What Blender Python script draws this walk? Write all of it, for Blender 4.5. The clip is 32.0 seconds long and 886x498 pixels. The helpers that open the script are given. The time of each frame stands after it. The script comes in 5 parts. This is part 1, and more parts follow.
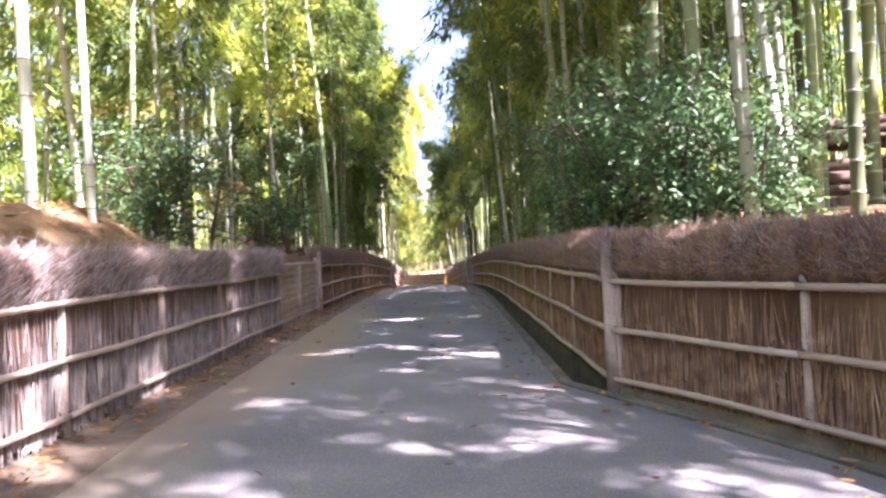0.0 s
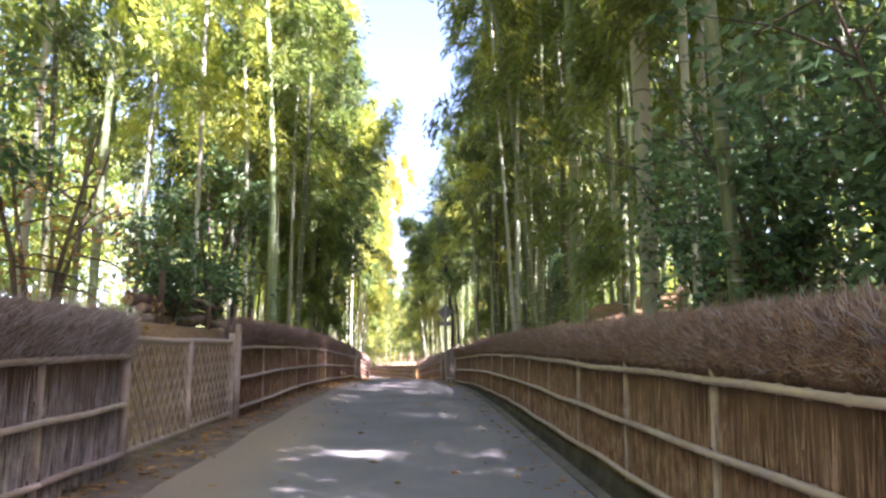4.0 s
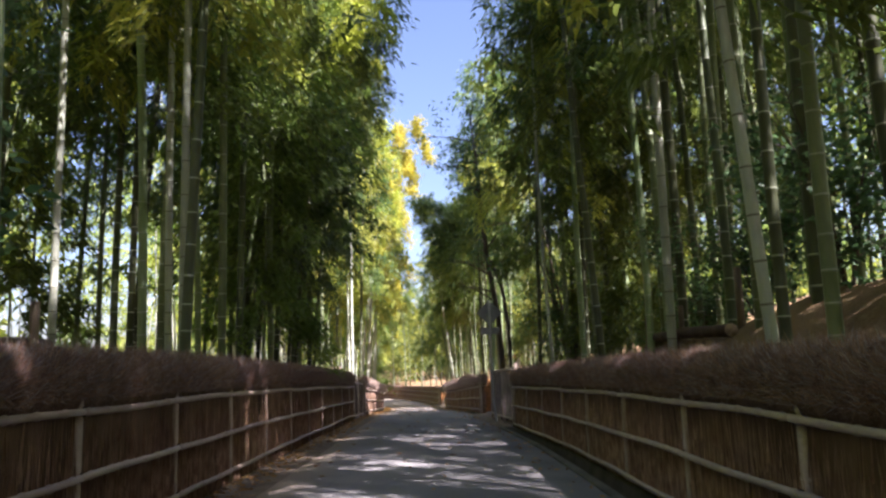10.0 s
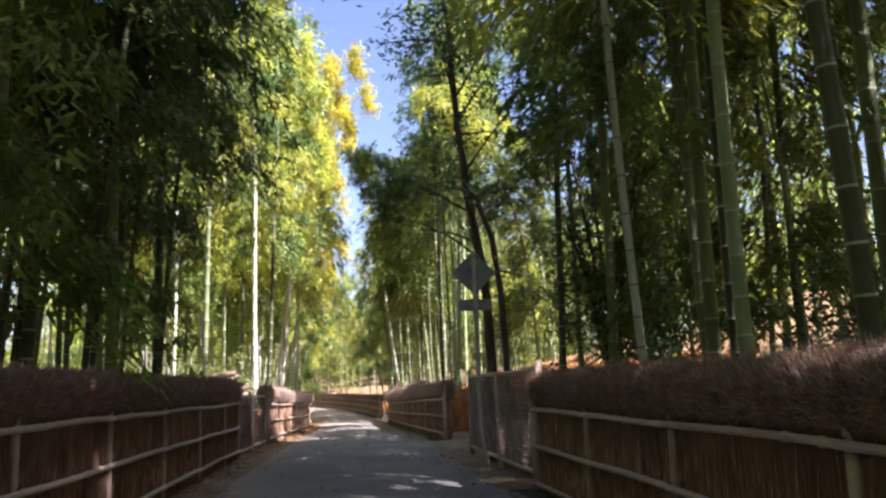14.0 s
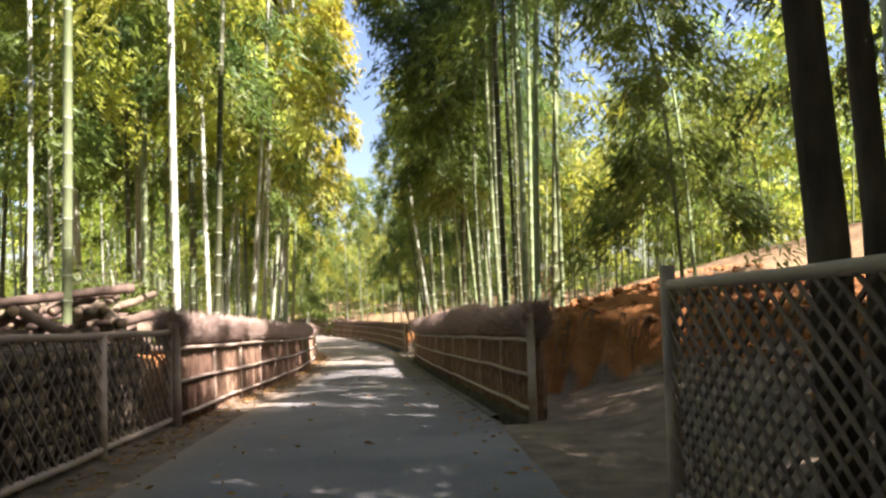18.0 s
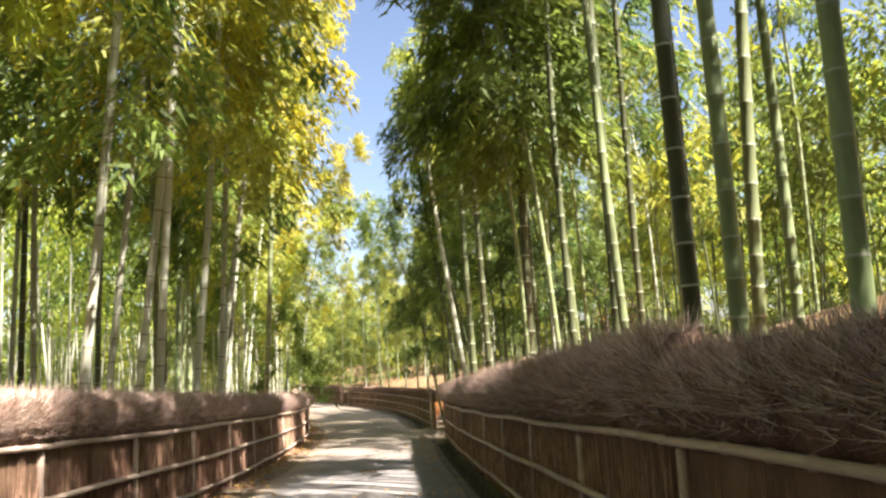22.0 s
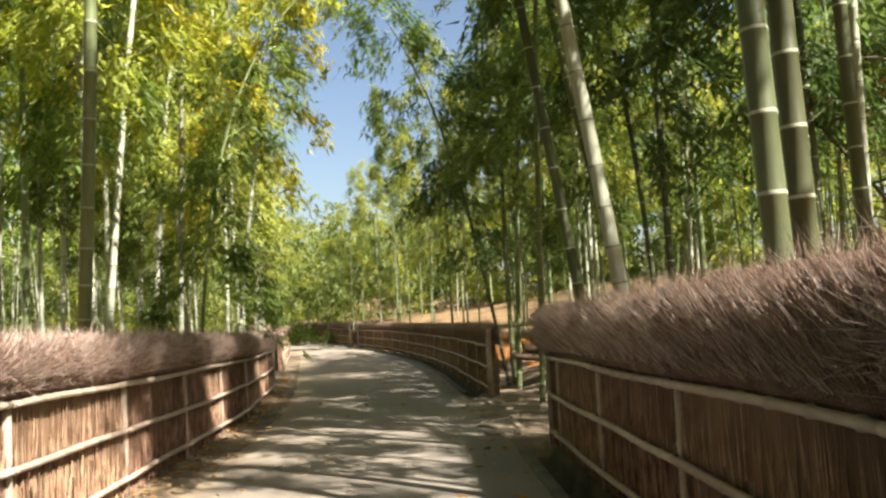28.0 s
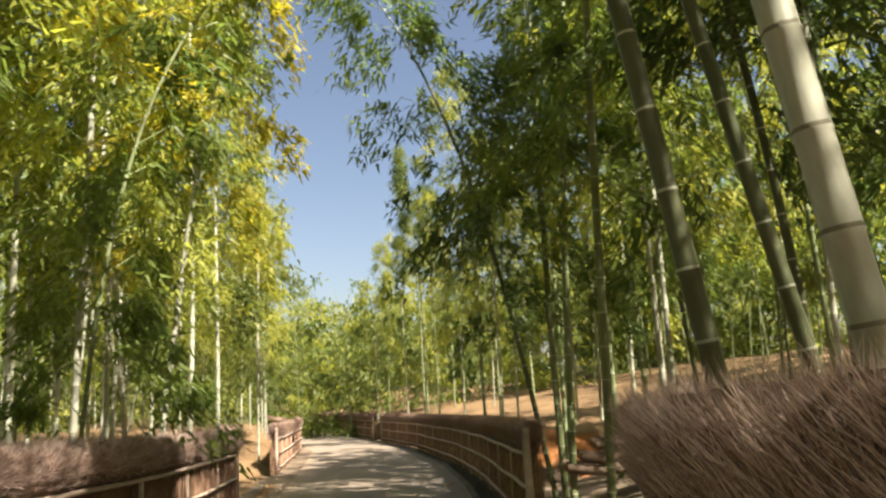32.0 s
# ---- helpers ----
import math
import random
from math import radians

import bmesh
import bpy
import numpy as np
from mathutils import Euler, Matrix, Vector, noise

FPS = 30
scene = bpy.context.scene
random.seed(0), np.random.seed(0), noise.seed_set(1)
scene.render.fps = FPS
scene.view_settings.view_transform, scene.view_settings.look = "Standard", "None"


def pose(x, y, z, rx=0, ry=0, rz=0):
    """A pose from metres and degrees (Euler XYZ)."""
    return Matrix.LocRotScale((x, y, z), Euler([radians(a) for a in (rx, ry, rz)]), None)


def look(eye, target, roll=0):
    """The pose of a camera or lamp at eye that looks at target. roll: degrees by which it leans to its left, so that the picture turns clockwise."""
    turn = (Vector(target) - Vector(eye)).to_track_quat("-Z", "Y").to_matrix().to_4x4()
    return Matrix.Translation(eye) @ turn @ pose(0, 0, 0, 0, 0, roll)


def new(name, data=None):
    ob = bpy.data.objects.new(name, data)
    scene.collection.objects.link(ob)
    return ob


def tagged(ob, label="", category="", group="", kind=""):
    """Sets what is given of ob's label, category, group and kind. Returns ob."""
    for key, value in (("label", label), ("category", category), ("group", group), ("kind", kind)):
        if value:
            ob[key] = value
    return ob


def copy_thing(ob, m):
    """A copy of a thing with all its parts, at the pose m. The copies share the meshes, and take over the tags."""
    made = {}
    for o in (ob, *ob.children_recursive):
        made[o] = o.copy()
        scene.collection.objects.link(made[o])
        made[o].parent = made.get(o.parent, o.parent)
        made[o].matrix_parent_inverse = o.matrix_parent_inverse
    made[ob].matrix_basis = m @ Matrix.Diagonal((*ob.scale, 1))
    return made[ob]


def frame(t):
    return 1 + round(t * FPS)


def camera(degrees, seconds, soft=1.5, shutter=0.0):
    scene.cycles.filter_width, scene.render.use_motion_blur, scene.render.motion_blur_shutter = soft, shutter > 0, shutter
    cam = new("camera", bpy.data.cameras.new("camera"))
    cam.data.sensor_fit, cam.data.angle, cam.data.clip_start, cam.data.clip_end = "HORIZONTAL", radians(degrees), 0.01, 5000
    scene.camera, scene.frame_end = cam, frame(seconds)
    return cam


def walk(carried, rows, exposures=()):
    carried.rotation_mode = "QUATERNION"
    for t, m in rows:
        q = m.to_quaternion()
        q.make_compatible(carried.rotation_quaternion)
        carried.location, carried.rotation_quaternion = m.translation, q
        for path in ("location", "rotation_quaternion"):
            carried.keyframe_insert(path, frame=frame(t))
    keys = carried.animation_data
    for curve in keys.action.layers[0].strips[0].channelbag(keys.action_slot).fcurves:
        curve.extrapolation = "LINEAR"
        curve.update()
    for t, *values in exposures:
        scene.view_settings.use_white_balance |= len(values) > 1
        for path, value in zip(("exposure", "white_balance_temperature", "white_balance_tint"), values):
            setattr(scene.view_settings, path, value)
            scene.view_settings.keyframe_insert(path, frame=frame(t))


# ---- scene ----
cam = camera(62.5, 32.0, soft=2.5)
# seconds, eye, turn in degrees
PATH = [
    (0, 0.000, 0.000, 1.500, 90.30, 2.80, 0.00),
    (0.5, -0.012, 0.426, 1.503, 90.64, 4.05, 2.55),
    (1, 0.079, 1.110, 1.514, 91.45, 3.70, -0.67),
    (1.5, 0.138, 1.968, 1.498, 94.55, 2.50, -4.29),
    (2, 0.127, 2.772, 1.520, 97.78, 0.82, -4.75),
    (2.5, 0.085, 3.450, 1.520, 99.00, -0.32, -2.57),
    (4.5, -0.522, 6.859, 1.381, 95.27, -0.47, -2.40),
    (5, -0.721, 7.813, 1.384, 92.61, -0.27, -5.37),
    (5.5, -0.832, 8.593, 1.430, 92.47, -0.81, -5.86),
    (6, -0.782, 9.510, 1.480, 95.94, -1.32, -9.95),
    (6.5, -0.726, 10.410, 1.512, 97.51, -1.07, -12.11),
    (7, -0.639, 11.364, 1.573, 99.51, -0.69, -14.16),
    (7.5, -0.500, 12.330, 1.589, 101.04, -0.74, -17.96),
    (8, -0.483, 13.212, 1.575, 99.89, -0.35, -12.66),
    (8.5, -0.501, 14.280, 1.575, 98.11, 0.24, -4.04),
    (9, -0.573, 15.264, 1.578, 96.79, 0.49, -0.97),
    (9.5, -0.538, 16.374, 1.564, 96.77, 1.04, -0.79),
    (10, -0.506, 17.394, 1.586, 98.49, 1.73, -0.80),
    (10.5, -0.609, 18.582, 1.585, 100.22, 2.39, -1.10),
    (11, -0.694, 19.662, 1.553, 100.26, 2.77, -2.89),
    (11.5, -0.708, 20.898, 1.518, 99.44, 3.01, -5.13),
    (12, -0.612, 22.092, 1.514, 99.04, 2.68, -5.87),
    (12.5, -0.594, 23.232, 1.507, 98.77, 2.49, -5.92),
    (13, -0.565, 24.474, 1.500, 98.75, 2.35, -5.74),
    (13.5, -0.548, 25.531, 1.474, 98.59, 2.00, -5.58),
    (15.5, -0.286, 29.900, 1.304, 99.27, 2.11, -4.61),
    (16, -0.265, 31.220, 1.244, 98.35, 2.00, -3.96),
    (16.5, -0.285, 32.384, 1.191, 95.59, 2.41, -4.09),
    (17, -0.269, 33.608, 1.167, 94.38, 2.21, -4.43),
    (17.5, -0.264, 34.868, 1.143, 93.87, 2.04, -4.21),
    (18, -0.330, 35.948, 1.146, 93.14, 1.78, -3.45),
    (18.5, -0.367, 37.227, 1.112, 92.86, 2.05, -0.89),
    (19, -0.381, 38.349, 1.071, 92.70, 2.40, 0.70),
    (19.5, -0.427, 39.633, 1.008, 92.95, 3.58, 3.51),
    (20, -0.321, 40.683, 0.960, 93.18, 3.96, 2.78),
    (20.5, -0.203, 41.836, 0.906, 93.61, 4.44, 0.56),
    (21, -0.121, 42.826, 0.871, 94.42, 4.35, -0.94),
    (21.5, -0.076, 43.972, 0.803, 96.81, 3.37, -1.12),
    (22, -0.121, 45.023, 0.751, 98.22, 2.86, -1.13),
    (22.5, -0.147, 46.019, 0.722, 98.41, 2.52, -1.12),
    (23, -0.125, 47.183, 0.680, 98.30, 2.37, -1.06),
    (23.5, -0.074, 48.167, 0.618, 98.24, 2.51, -1.16),
    (24, -0.018, 49.308, 0.550, 97.48, 2.68, -1.13),
    (24.5, -0.003, 50.250, 0.502, 96.15, 2.69, -1.11),
    (25, -0.120, 51.348, 0.448, 94.90, 3.08, -1.65),
    (25.5, -0.272, 52.291, 0.414, 93.60, 3.03, -1.02),
    (27.5, -0.780, 56.541, 0.180, 93.61, 3.07, 0.74),
    (28, -0.794, 57.794, 0.112, 93.60, 3.03, 0.52),
    (28.5, -0.732, 59.166, 0.051, 93.68, 3.01, 0.20),
    (29, -0.572, 60.225, 0.006, 93.72, 3.14, -0.08),
    (29.5, -0.454, 61.229, -0.017, 93.82, 3.01, -0.41),
    (30, -0.475, 61.953, -0.012, 93.93, 3.00, -0.61),
    (30.5, -0.485, 62.180, 0.012, 98.01, 3.91, 3.03),
    (31, -0.506, 62.190, 0.034, 99.34, 4.02, 4.45),
    (31.5, -0.506, 62.169, 0.023, 100.76, 3.54, 4.03),
    (32, -0.507, 62.169, 0.013, 100.56, 3.15, 3.70),
]
EXPOSURES = [(0.0, 3.55, 5750, 38), (2.5, 3.6, 5750, 38), (5.0, 3.7, 5750, 36), (6.0, 3.4, 5650, 34), (7.0, 2.4, 5650, 30), (9.0, 2.35, 5750, 29), (11.0, 2.5, 5900, 28), (13.0, 2.45, 5950, 29), (16.0, 2.45, 5900, 27), (17.0, 2.45, 6100, 25), (19.0, 2.35, 6400, 19), (21.0, 2.3, 6500, 17), (23.0, 2.5, 6650, 16), (25.0, 2.1, 6700, 14), (28.0, 1.9, 6650, 9), (30.0, 2.0, 6850, 12), (32.0, 1.8, 7050, 14)]
walk(cam, [(t, pose(x, y, z, rx, ry, rz)) for t, x, y, z, rx, ry, rz in PATH], EXPOSURES)

# ---- world and sun ----
SUN_DIR = Vector((0.50, -0.42, 0.76)).normalized()
world = bpy.data.worlds.new("world")
scene.world = world
world.use_nodes = True
wn = world.node_tree
sky = wn.nodes.new("ShaderNodeTexSky")
sky.sky_type, sky.sun_disc = "NISHITA", False
sky.dust_density, sky.ozone_density = 2.2, 0.5
sky.sun_elevation = math.asin(SUN_DIR.z)
sky.sun_rotation = math.atan2(SUN_DIR.x, SUN_DIR.y)
wn.nodes["Background"].inputs["Strength"].default_value = 0.052
wn.links.new(sky.outputs[0], wn.nodes["Background"].inputs["Color"])
sun_data = bpy.data.lights.new("sun", "SUN")
sun_data.energy, sun_data.angle, sun_data.color = 5.0, radians(0.6), (1.0, 0.93, 0.82)
sun = new("sun", sun_data)
sun.matrix_world = look((0, 0, 40), Vector((0, 0, 40)) - SUN_DIR)

# ---- materials ----


def mat(name, c1, c2, scale=4.0, rough=0.8, fine=40.0, bump=0.2, c3=None, stretch=(1, 1, 1), island=0.0, per_object=0.0, translucent=0.0, coat=0.0):
    """Two-scale noise colour with fine relief; island and per_object vary brightness piece by piece; translucent lets light through leaves."""
    m = bpy.data.materials.new(name)
    m.use_nodes = True
    nt = m.node_tree
    n, l = nt.nodes, nt.links
    b = n["Principled BSDF"]
    b.inputs["Roughness"].default_value = rough
    b.inputs["Specular IOR Level"].default_value = 0.3
    tc = n.new("ShaderNodeTexCoord")
    mp = n.new("ShaderNodeMapping")
    mp.inputs["Scale"].default_value = stretch
    l.new(tc.outputs["Object"], mp.inputs["Vector"])
    big = n.new("ShaderNodeTexNoise")
    big.inputs["Scale"].default_value, big.inputs["Detail"].default_value = scale, 6
    l.new(mp.outputs[0], big.inputs["Vector"])
    small = n.new("ShaderNodeTexNoise")
    small.inputs["Scale"].default_value, small.inputs["Detail"].default_value = fine, 4
    l.new(mp.outputs[0], small.inputs["Vector"])
    ramp = n.new("ShaderNodeValToRGB")
    ramp.color_ramp.elements[0].position, ramp.color_ramp.elements[1].position = 0.32, 0.68
    ramp.color_ramp.elements[0].color = (*c1, 1)
    ramp.color_ramp.elements[1].color = (*c2, 1)
    l.new(big.outputs["Fac"], ramp.inputs[0])
    col = ramp.outputs[0]
    if c3:
        mix = n.new("ShaderNodeMix")
        mix.data_type = "RGBA"
        r2 = n.new("ShaderNodeValToRGB")
        r2.color_ramp.elements[0].position, r2.color_ramp.elements[1].position = 0.52, 0.66
        l.new(small.outputs["Fac"], r2.inputs[0])
        l.new(r2.outputs[0], mix.inputs["Factor"])
        l.new(col, mix.inputs["A"])
        mix.inputs["B"].default_value = (*c3, 1)
        col = mix.outputs["Result"]
    hsv = n.new("ShaderNodeHueSaturation")
    l.new(col, hsv.inputs["Color"])
    add = n.new("ShaderNodeMath")
    add.operation = "MULTIPLY_ADD"
    l.new(small.outputs["Fac"], add.inputs[0])
    add.inputs[1].default_value, add.inputs[2].default_value = 0.5, 0.75
    val = add.outputs[0]
    if island:
        geo = n.new("ShaderNodeNewGeometry")
        mr = n.new("ShaderNodeMapRange")
        mr.inputs["To Min"].default_value, mr.inputs["To Max"].default_value = 1 - island, 1 + island
        l.new(geo.outputs["Random Per Island"], mr.inputs["Value"])
        mul = n.new("ShaderNodeMath")
        mul.operation = "MULTIPLY"
        l.new(val, mul.inputs[0])
        l.new(mr.outputs[0], mul.inputs[1])
        val = mul.outputs[0]
    if per_object:
        info = n.new("ShaderNodeObjectInfo")
        mo = n.new("ShaderNodeMapRange")
        mo.inputs["To Min"].default_value, mo.inputs["To Max"].default_value = 1 - per_object, 1 + per_object
        l.new(info.outputs["Random"], mo.inputs["Value"])
        mul2 = n.new("ShaderNodeMath")
        mul2.operation = "MULTIPLY"
        l.new(val, mul2.inputs[0])
        l.new(mo.outputs[0], mul2.inputs[1])
        val = mul2.outputs[0]
        mh = n.new("ShaderNodeMapRange")
        mh.inputs["To Min"].default_value, mh.inputs["To Max"].default_value = 0.5 - 0.06 * per_object, 0.5 + 0.05 * per_object
        l.new(info.outputs["Random"], mh.inputs["Value"])
        l.new(mh.outputs[0], hsv.inputs["Hue"])
    l.new(val, hsv.inputs["Value"])
    l.new(hsv.outputs[0], b.inputs["Base Color"])
    if coat:
        b.inputs["Coat Weight"].default_value = coat
    if bump:
        bp = n.new("ShaderNodeBump")
        bp.inputs["Strength"].default_value, bp.inputs["Distance"].default_value = bump, 0.02
        l.new(small.outputs["Fac"], bp.inputs["Height"])
        l.new(bp.outputs[0], b.inputs["Normal"])
    if translucent:
        tr = n.new("ShaderNodeBsdfTranslucent")
        gain = n.new("ShaderNodeHueSaturation")
        gain.inputs["Hue"].default_value, gain.inputs["Saturation"].default_value, gain.inputs["Value"].default_value = 0.495, 1.1, 1.9
        l.new(hsv.outputs[0], gain.inputs["Color"])
        l.new(gain.outputs[0], tr.inputs["Color"])
        ms = n.new("ShaderNodeMixShader")
        ms.inputs[0].default_value = translucent
        l.new(b.outputs[0], ms.inputs[1])
        l.new(tr.outputs[0], ms.inputs[2])
        l.new(ms.outputs[0], n["Material Output"].inputs["Surface"])
    return m


M_ASPHALT = mat("asphalt", (0.13, 0.128, 0.13), (0.21, 0.20, 0.195), 0.9, 0.9, 90, 0.25, c3=(0.25, 0.235, 0.22))


def ground_mat():
    """Leaf litter, trodden dirt and orange soil, blended by the sheet's dirt and soil values with a ragged edge."""
    m = bpy.data.materials.new("forest_floor")
    m.use_nodes = True
    n, l = m.node_tree.nodes, m.node_tree.links
    b = n["Principled BSDF"]
    b.inputs["Roughness"].default_value, b.inputs["Specular IOR Level"].default_value = 0.95, 0.2
    tc = n.new("ShaderNodeTexCoord")

    def fuzz(scale, detail):
        t = n.new("ShaderNodeTexNoise")
        t.inputs["Scale"].default_value, t.inputs["Detail"].default_value = scale, detail
        l.new(tc.outputs["Object"], t.inputs["Vector"])
        return t.outputs["Fac"]

    def ramp(fac, *stops):
        r = n.new("ShaderNodeValToRGB")
        while len(r.color_ramp.elements) < len(stops):
            r.color_ramp.elements.new(0.5)
        for e, (p, c) in zip(r.color_ramp.elements, stops):
            e.position, e.color = p, (*c, 1)
        l.new(fac, r.inputs[0])
        return r.outputs[0]

    def blend(a, b2, fac):
        x = n.new("ShaderNodeMix")
        x.data_type = "RGBA"
        l.new(fac, x.inputs["Factor"])
        l.new(a, x.inputs["A"])
        l.new(b2, x.inputs["B"])
        return x.outputs["Result"]

    big, mid, fine, grit = fuzz(0.7, 6), fuzz(3.2, 6), fuzz(16, 5), fuzz(60, 4)
    litter = blend(ramp(big, (0.32, (0.11, 0.064, 0.032)), (0.68, (0.25, 0.165, 0.085))), ramp(grit, (0.3, (0.10, 0.06, 0.03)), (0.7, (0.38, 0.28, 0.16))), ramp(fine, (0.45, (0, 0, 0)), (0.65, (0.8, 0.8, 0.8))))
    dirt = blend(ramp(mid, (0.32, (0.125, 0.096, 0.068)), (0.68, (0.25, 0.195, 0.14))), ramp(grit, (0.35, (0.12, 0.09, 0.06)), (0.65, (0.30, 0.235, 0.16))), ramp(fine, (0.5, (0, 0, 0)), (0.68, (0.8, 0.8, 0.8))))
    soil = blend(ramp(mid, (0.30, (0.20, 0.075, 0.025)), (0.70, (0.42, 0.18, 0.06))), ramp(grit, (0.35, (0.14, 0.06, 0.025)), (0.65, (0.46, 0.23, 0.09))), ramp(fine, (0.42, (0, 0, 0)), (0.66, (0.7, 0.7, 0.7))))
    col = litter
    for name, top in (("dirt", dirt), ("soil", soil)):
        at = n.new("ShaderNodeAttribute")
        at.attribute_name = name
        ad = n.new("ShaderNodeMath")
        ad.operation = "MULTIPLY_ADD"
        l.new(mid, ad.inputs[0])
        ad.inputs[1].default_value = 0.9
        l.new(at.outputs["Fac"], ad.inputs[2])
        col = blend(col, top, ramp(ad.outputs[0], (0.72, (0, 0, 0)), (0.98, (1, 1, 1))))
    l.new(col, b.inputs["Base Color"])
    h = n.new("ShaderNodeMath")
    h.operation = "ADD"
    l.new(fine, h.inputs[0])
    l.new(grit, h.inputs[1])
    bp = n.new("ShaderNodeBump")
    bp.inputs["Strength"].default_value, bp.inputs["Distance"].default_value = 0.7, 0.03
    l.new(h.outputs[0], bp.inputs["Height"])
    l.new(bp.outputs[0], b.inputs["Normal"])
    return m


M_GROUND = ground_mat()
M_SOIL = mat("orange_soil", (0.22, 0.085, 0.028), (0.40, 0.17, 0.055), 1.5, 0.95, 18, 0.8, c3=(0.24, 0.10, 0.04))
M_KERB = mat("old_concrete", (0.085, 0.078, 0.06), (0.20, 0.18, 0.145), 2.5, 0.95, 50, 0.4, c3=(0.07, 0.075, 0.045))
M_GUTTER = mat("mossy_gutter", (0.034, 0.026, 0.017), (0.095, 0.075, 0.05), 2.5, 0.95, 40, 0.6, c3=(0.05, 0.055, 0.028))
M_BRUSH = mat("brushwood", (0.088, 0.048, 0.028), (0.192, 0.118, 0.072), 3, 0.85, 60, 0.4, stretch=(1, 1, 0.12), per_object=0.15)
M_THATCH = mat("packed_thatch", (0.083, 0.044, 0.030), (0.225, 0.139, 0.098), 7, 0.9, 130, 0.9, c3=(0.300, 0.210, 0.165), stretch=(1, 1, 0.22), per_object=0.1)
M_TWIG = mat("twigs", (0.185, 0.100, 0.060), (0.37, 0.240, 0.155), 8, 0.8, 60, 0.2, island=0.45, per_object=0.12)
M_TWIG_GREY = mat("reddish_twigs", (0.185, 0.103, 0.065), (0.36, 0.235, 0.16), 8, 0.8, 60, 0.2, island=0.45, per_object=0.12)
M_TWIG_PALE = mat("weathered_twigs", (0.230, 0.187, 0.170), (0.399, 0.348, 0.323), 8, 0.8, 60, 0.2, island=0.4, per_object=0.1)
M_TWIG_TIP = mat("pinkish_twig_tips", (0.365, 0.272, 0.230), (0.595, 0.493, 0.433), 8, 0.8, 60, 0.2, island=0.45, per_object=0.1)
M_RAIL = mat("old_bamboo_rail", (0.304, 0.230, 0.175), (0.506, 0.405, 0.331), 5, 0.55, 80, 0.15, stretch=(0.15, 1, 1), per_object=0.15)
M_GATE = mat("dark_bamboo_strip", (0.13, 0.095, 0.075), (0.30, 0.23, 0.18), 5, 0.6, 80, 0.15, per_object=0.3)
M_ROPE = mat("black_rope", (0.02, 0.018, 0.015), (0.06, 0.05, 0.04), 20, 0.9, 120, 0.4)
M_CULM = mat("green_culm", (0.14, 0.19, 0.08), (0.25, 0.29, 0.16), 1.2, 0.42, 25, 0.05, stretch=(1, 1, 0.3), per_object=0.28)
M_CULM_PALE = mat("pale_culm", (0.30, 0.33, 0.25), (0.46, 0.47, 0.38), 1.2, 0.5, 25, 0.05, stretch=(1, 1, 0.3), per_object=0.2)
M_CULM_DARK = mat("dark_culm", (0.05, 0.065, 0.03), (0.12, 0.13, 0.07), 1.2, 0.45, 25, 0.05, stretch=(1, 1, 0.3), per_object=0.3)
M_NODE = mat("culm_node", (0.30, 0.33, 0.24), (0.42, 0.44, 0.34), 8, 0.6, 60, 0.1)
M_NODE_DARK = mat("culm_node_dark", (0.12, 0.12, 0.08), (0.2, 0.19, 0.13), 8, 0.6, 60, 0.1)
M_LEAF = mat("bamboo_leaf", (0.072, 0.118, 0.034), (0.175, 0.22, 0.054), 0.7, 0.5, 12, 0, island=0.22, per_object=0.25, translucent=0.48)
# darker copy of the bamboo leaf: shade on the crowns put into its colour
M_LEAF_SHADED = mat("shaded_bamboo_leaf", (0.046, 0.084, 0.028), (0.102, 0.145, 0.042), 0.7, 0.45, 12, 0, island=0.22, per_object=0.2, translucent=0.42)
M_LEAF_GOLD = mat("golden_bamboo_leaf", (0.28, 0.265, 0.04), (0.42, 0.38, 0.06), 0.7, 0.5, 12, 0, island=0.2, per_object=0.1, translucent=0.48)
M_LEAF_YEL = mat("yellowing_bamboo_leaf", (0.20, 0.24, 0.05), (0.33, 0.355, 0.075), 0.7, 0.5, 12, 0, island=0.2, per_object=0.2, translucent=0.48)
M_SHRUB = mat("shrub_leaf", (0.05, 0.105, 0.045), (0.115, 0.19, 0.08), 1.5, 0.48, 12, 0, island=0.5, translucent=0.25)
M_DRY = mat("dry_leaf", (0.20, 0.11, 0.04), (0.36, 0.22, 0.08), 1.5, 0.7, 12, 0, island=0.5, translucent=0.3)
M_BARK = mat("bark", (0.06, 0.045, 0.035), (0.15, 0.12, 0.09), 6, 0.9, 40, 0.6, stretch=(1, 1, 0.25))
M_LOG = mat("weathered_log", (0.075, 0.052, 0.038), (0.20, 0.145, 0.105), 4, 0.85, 40, 0.4, stretch=(1, 1, 0.2), per_object=0.35)
M_LOG_END = mat("log_end", (0.30, 0.22, 0.14), (0.48, 0.36, 0.24), 20, 0.8, 60, 0.2)
M_METAL = mat("sign_back", (0.20, 0.20, 0.20), (0.30, 0.30, 0.30), 3, 0.5, 40, 0.05)
M_POLE = mat("sign_pole", (0.36, 0.35, 0.33), (0.5, 0.48, 0.45), 3, 0.5, 40, 0.05)
M_STONE = mat("stone", (0.13, 0.105, 0.08), (0.27, 0.22, 0.17), 3, 0.9, 30, 0.5)

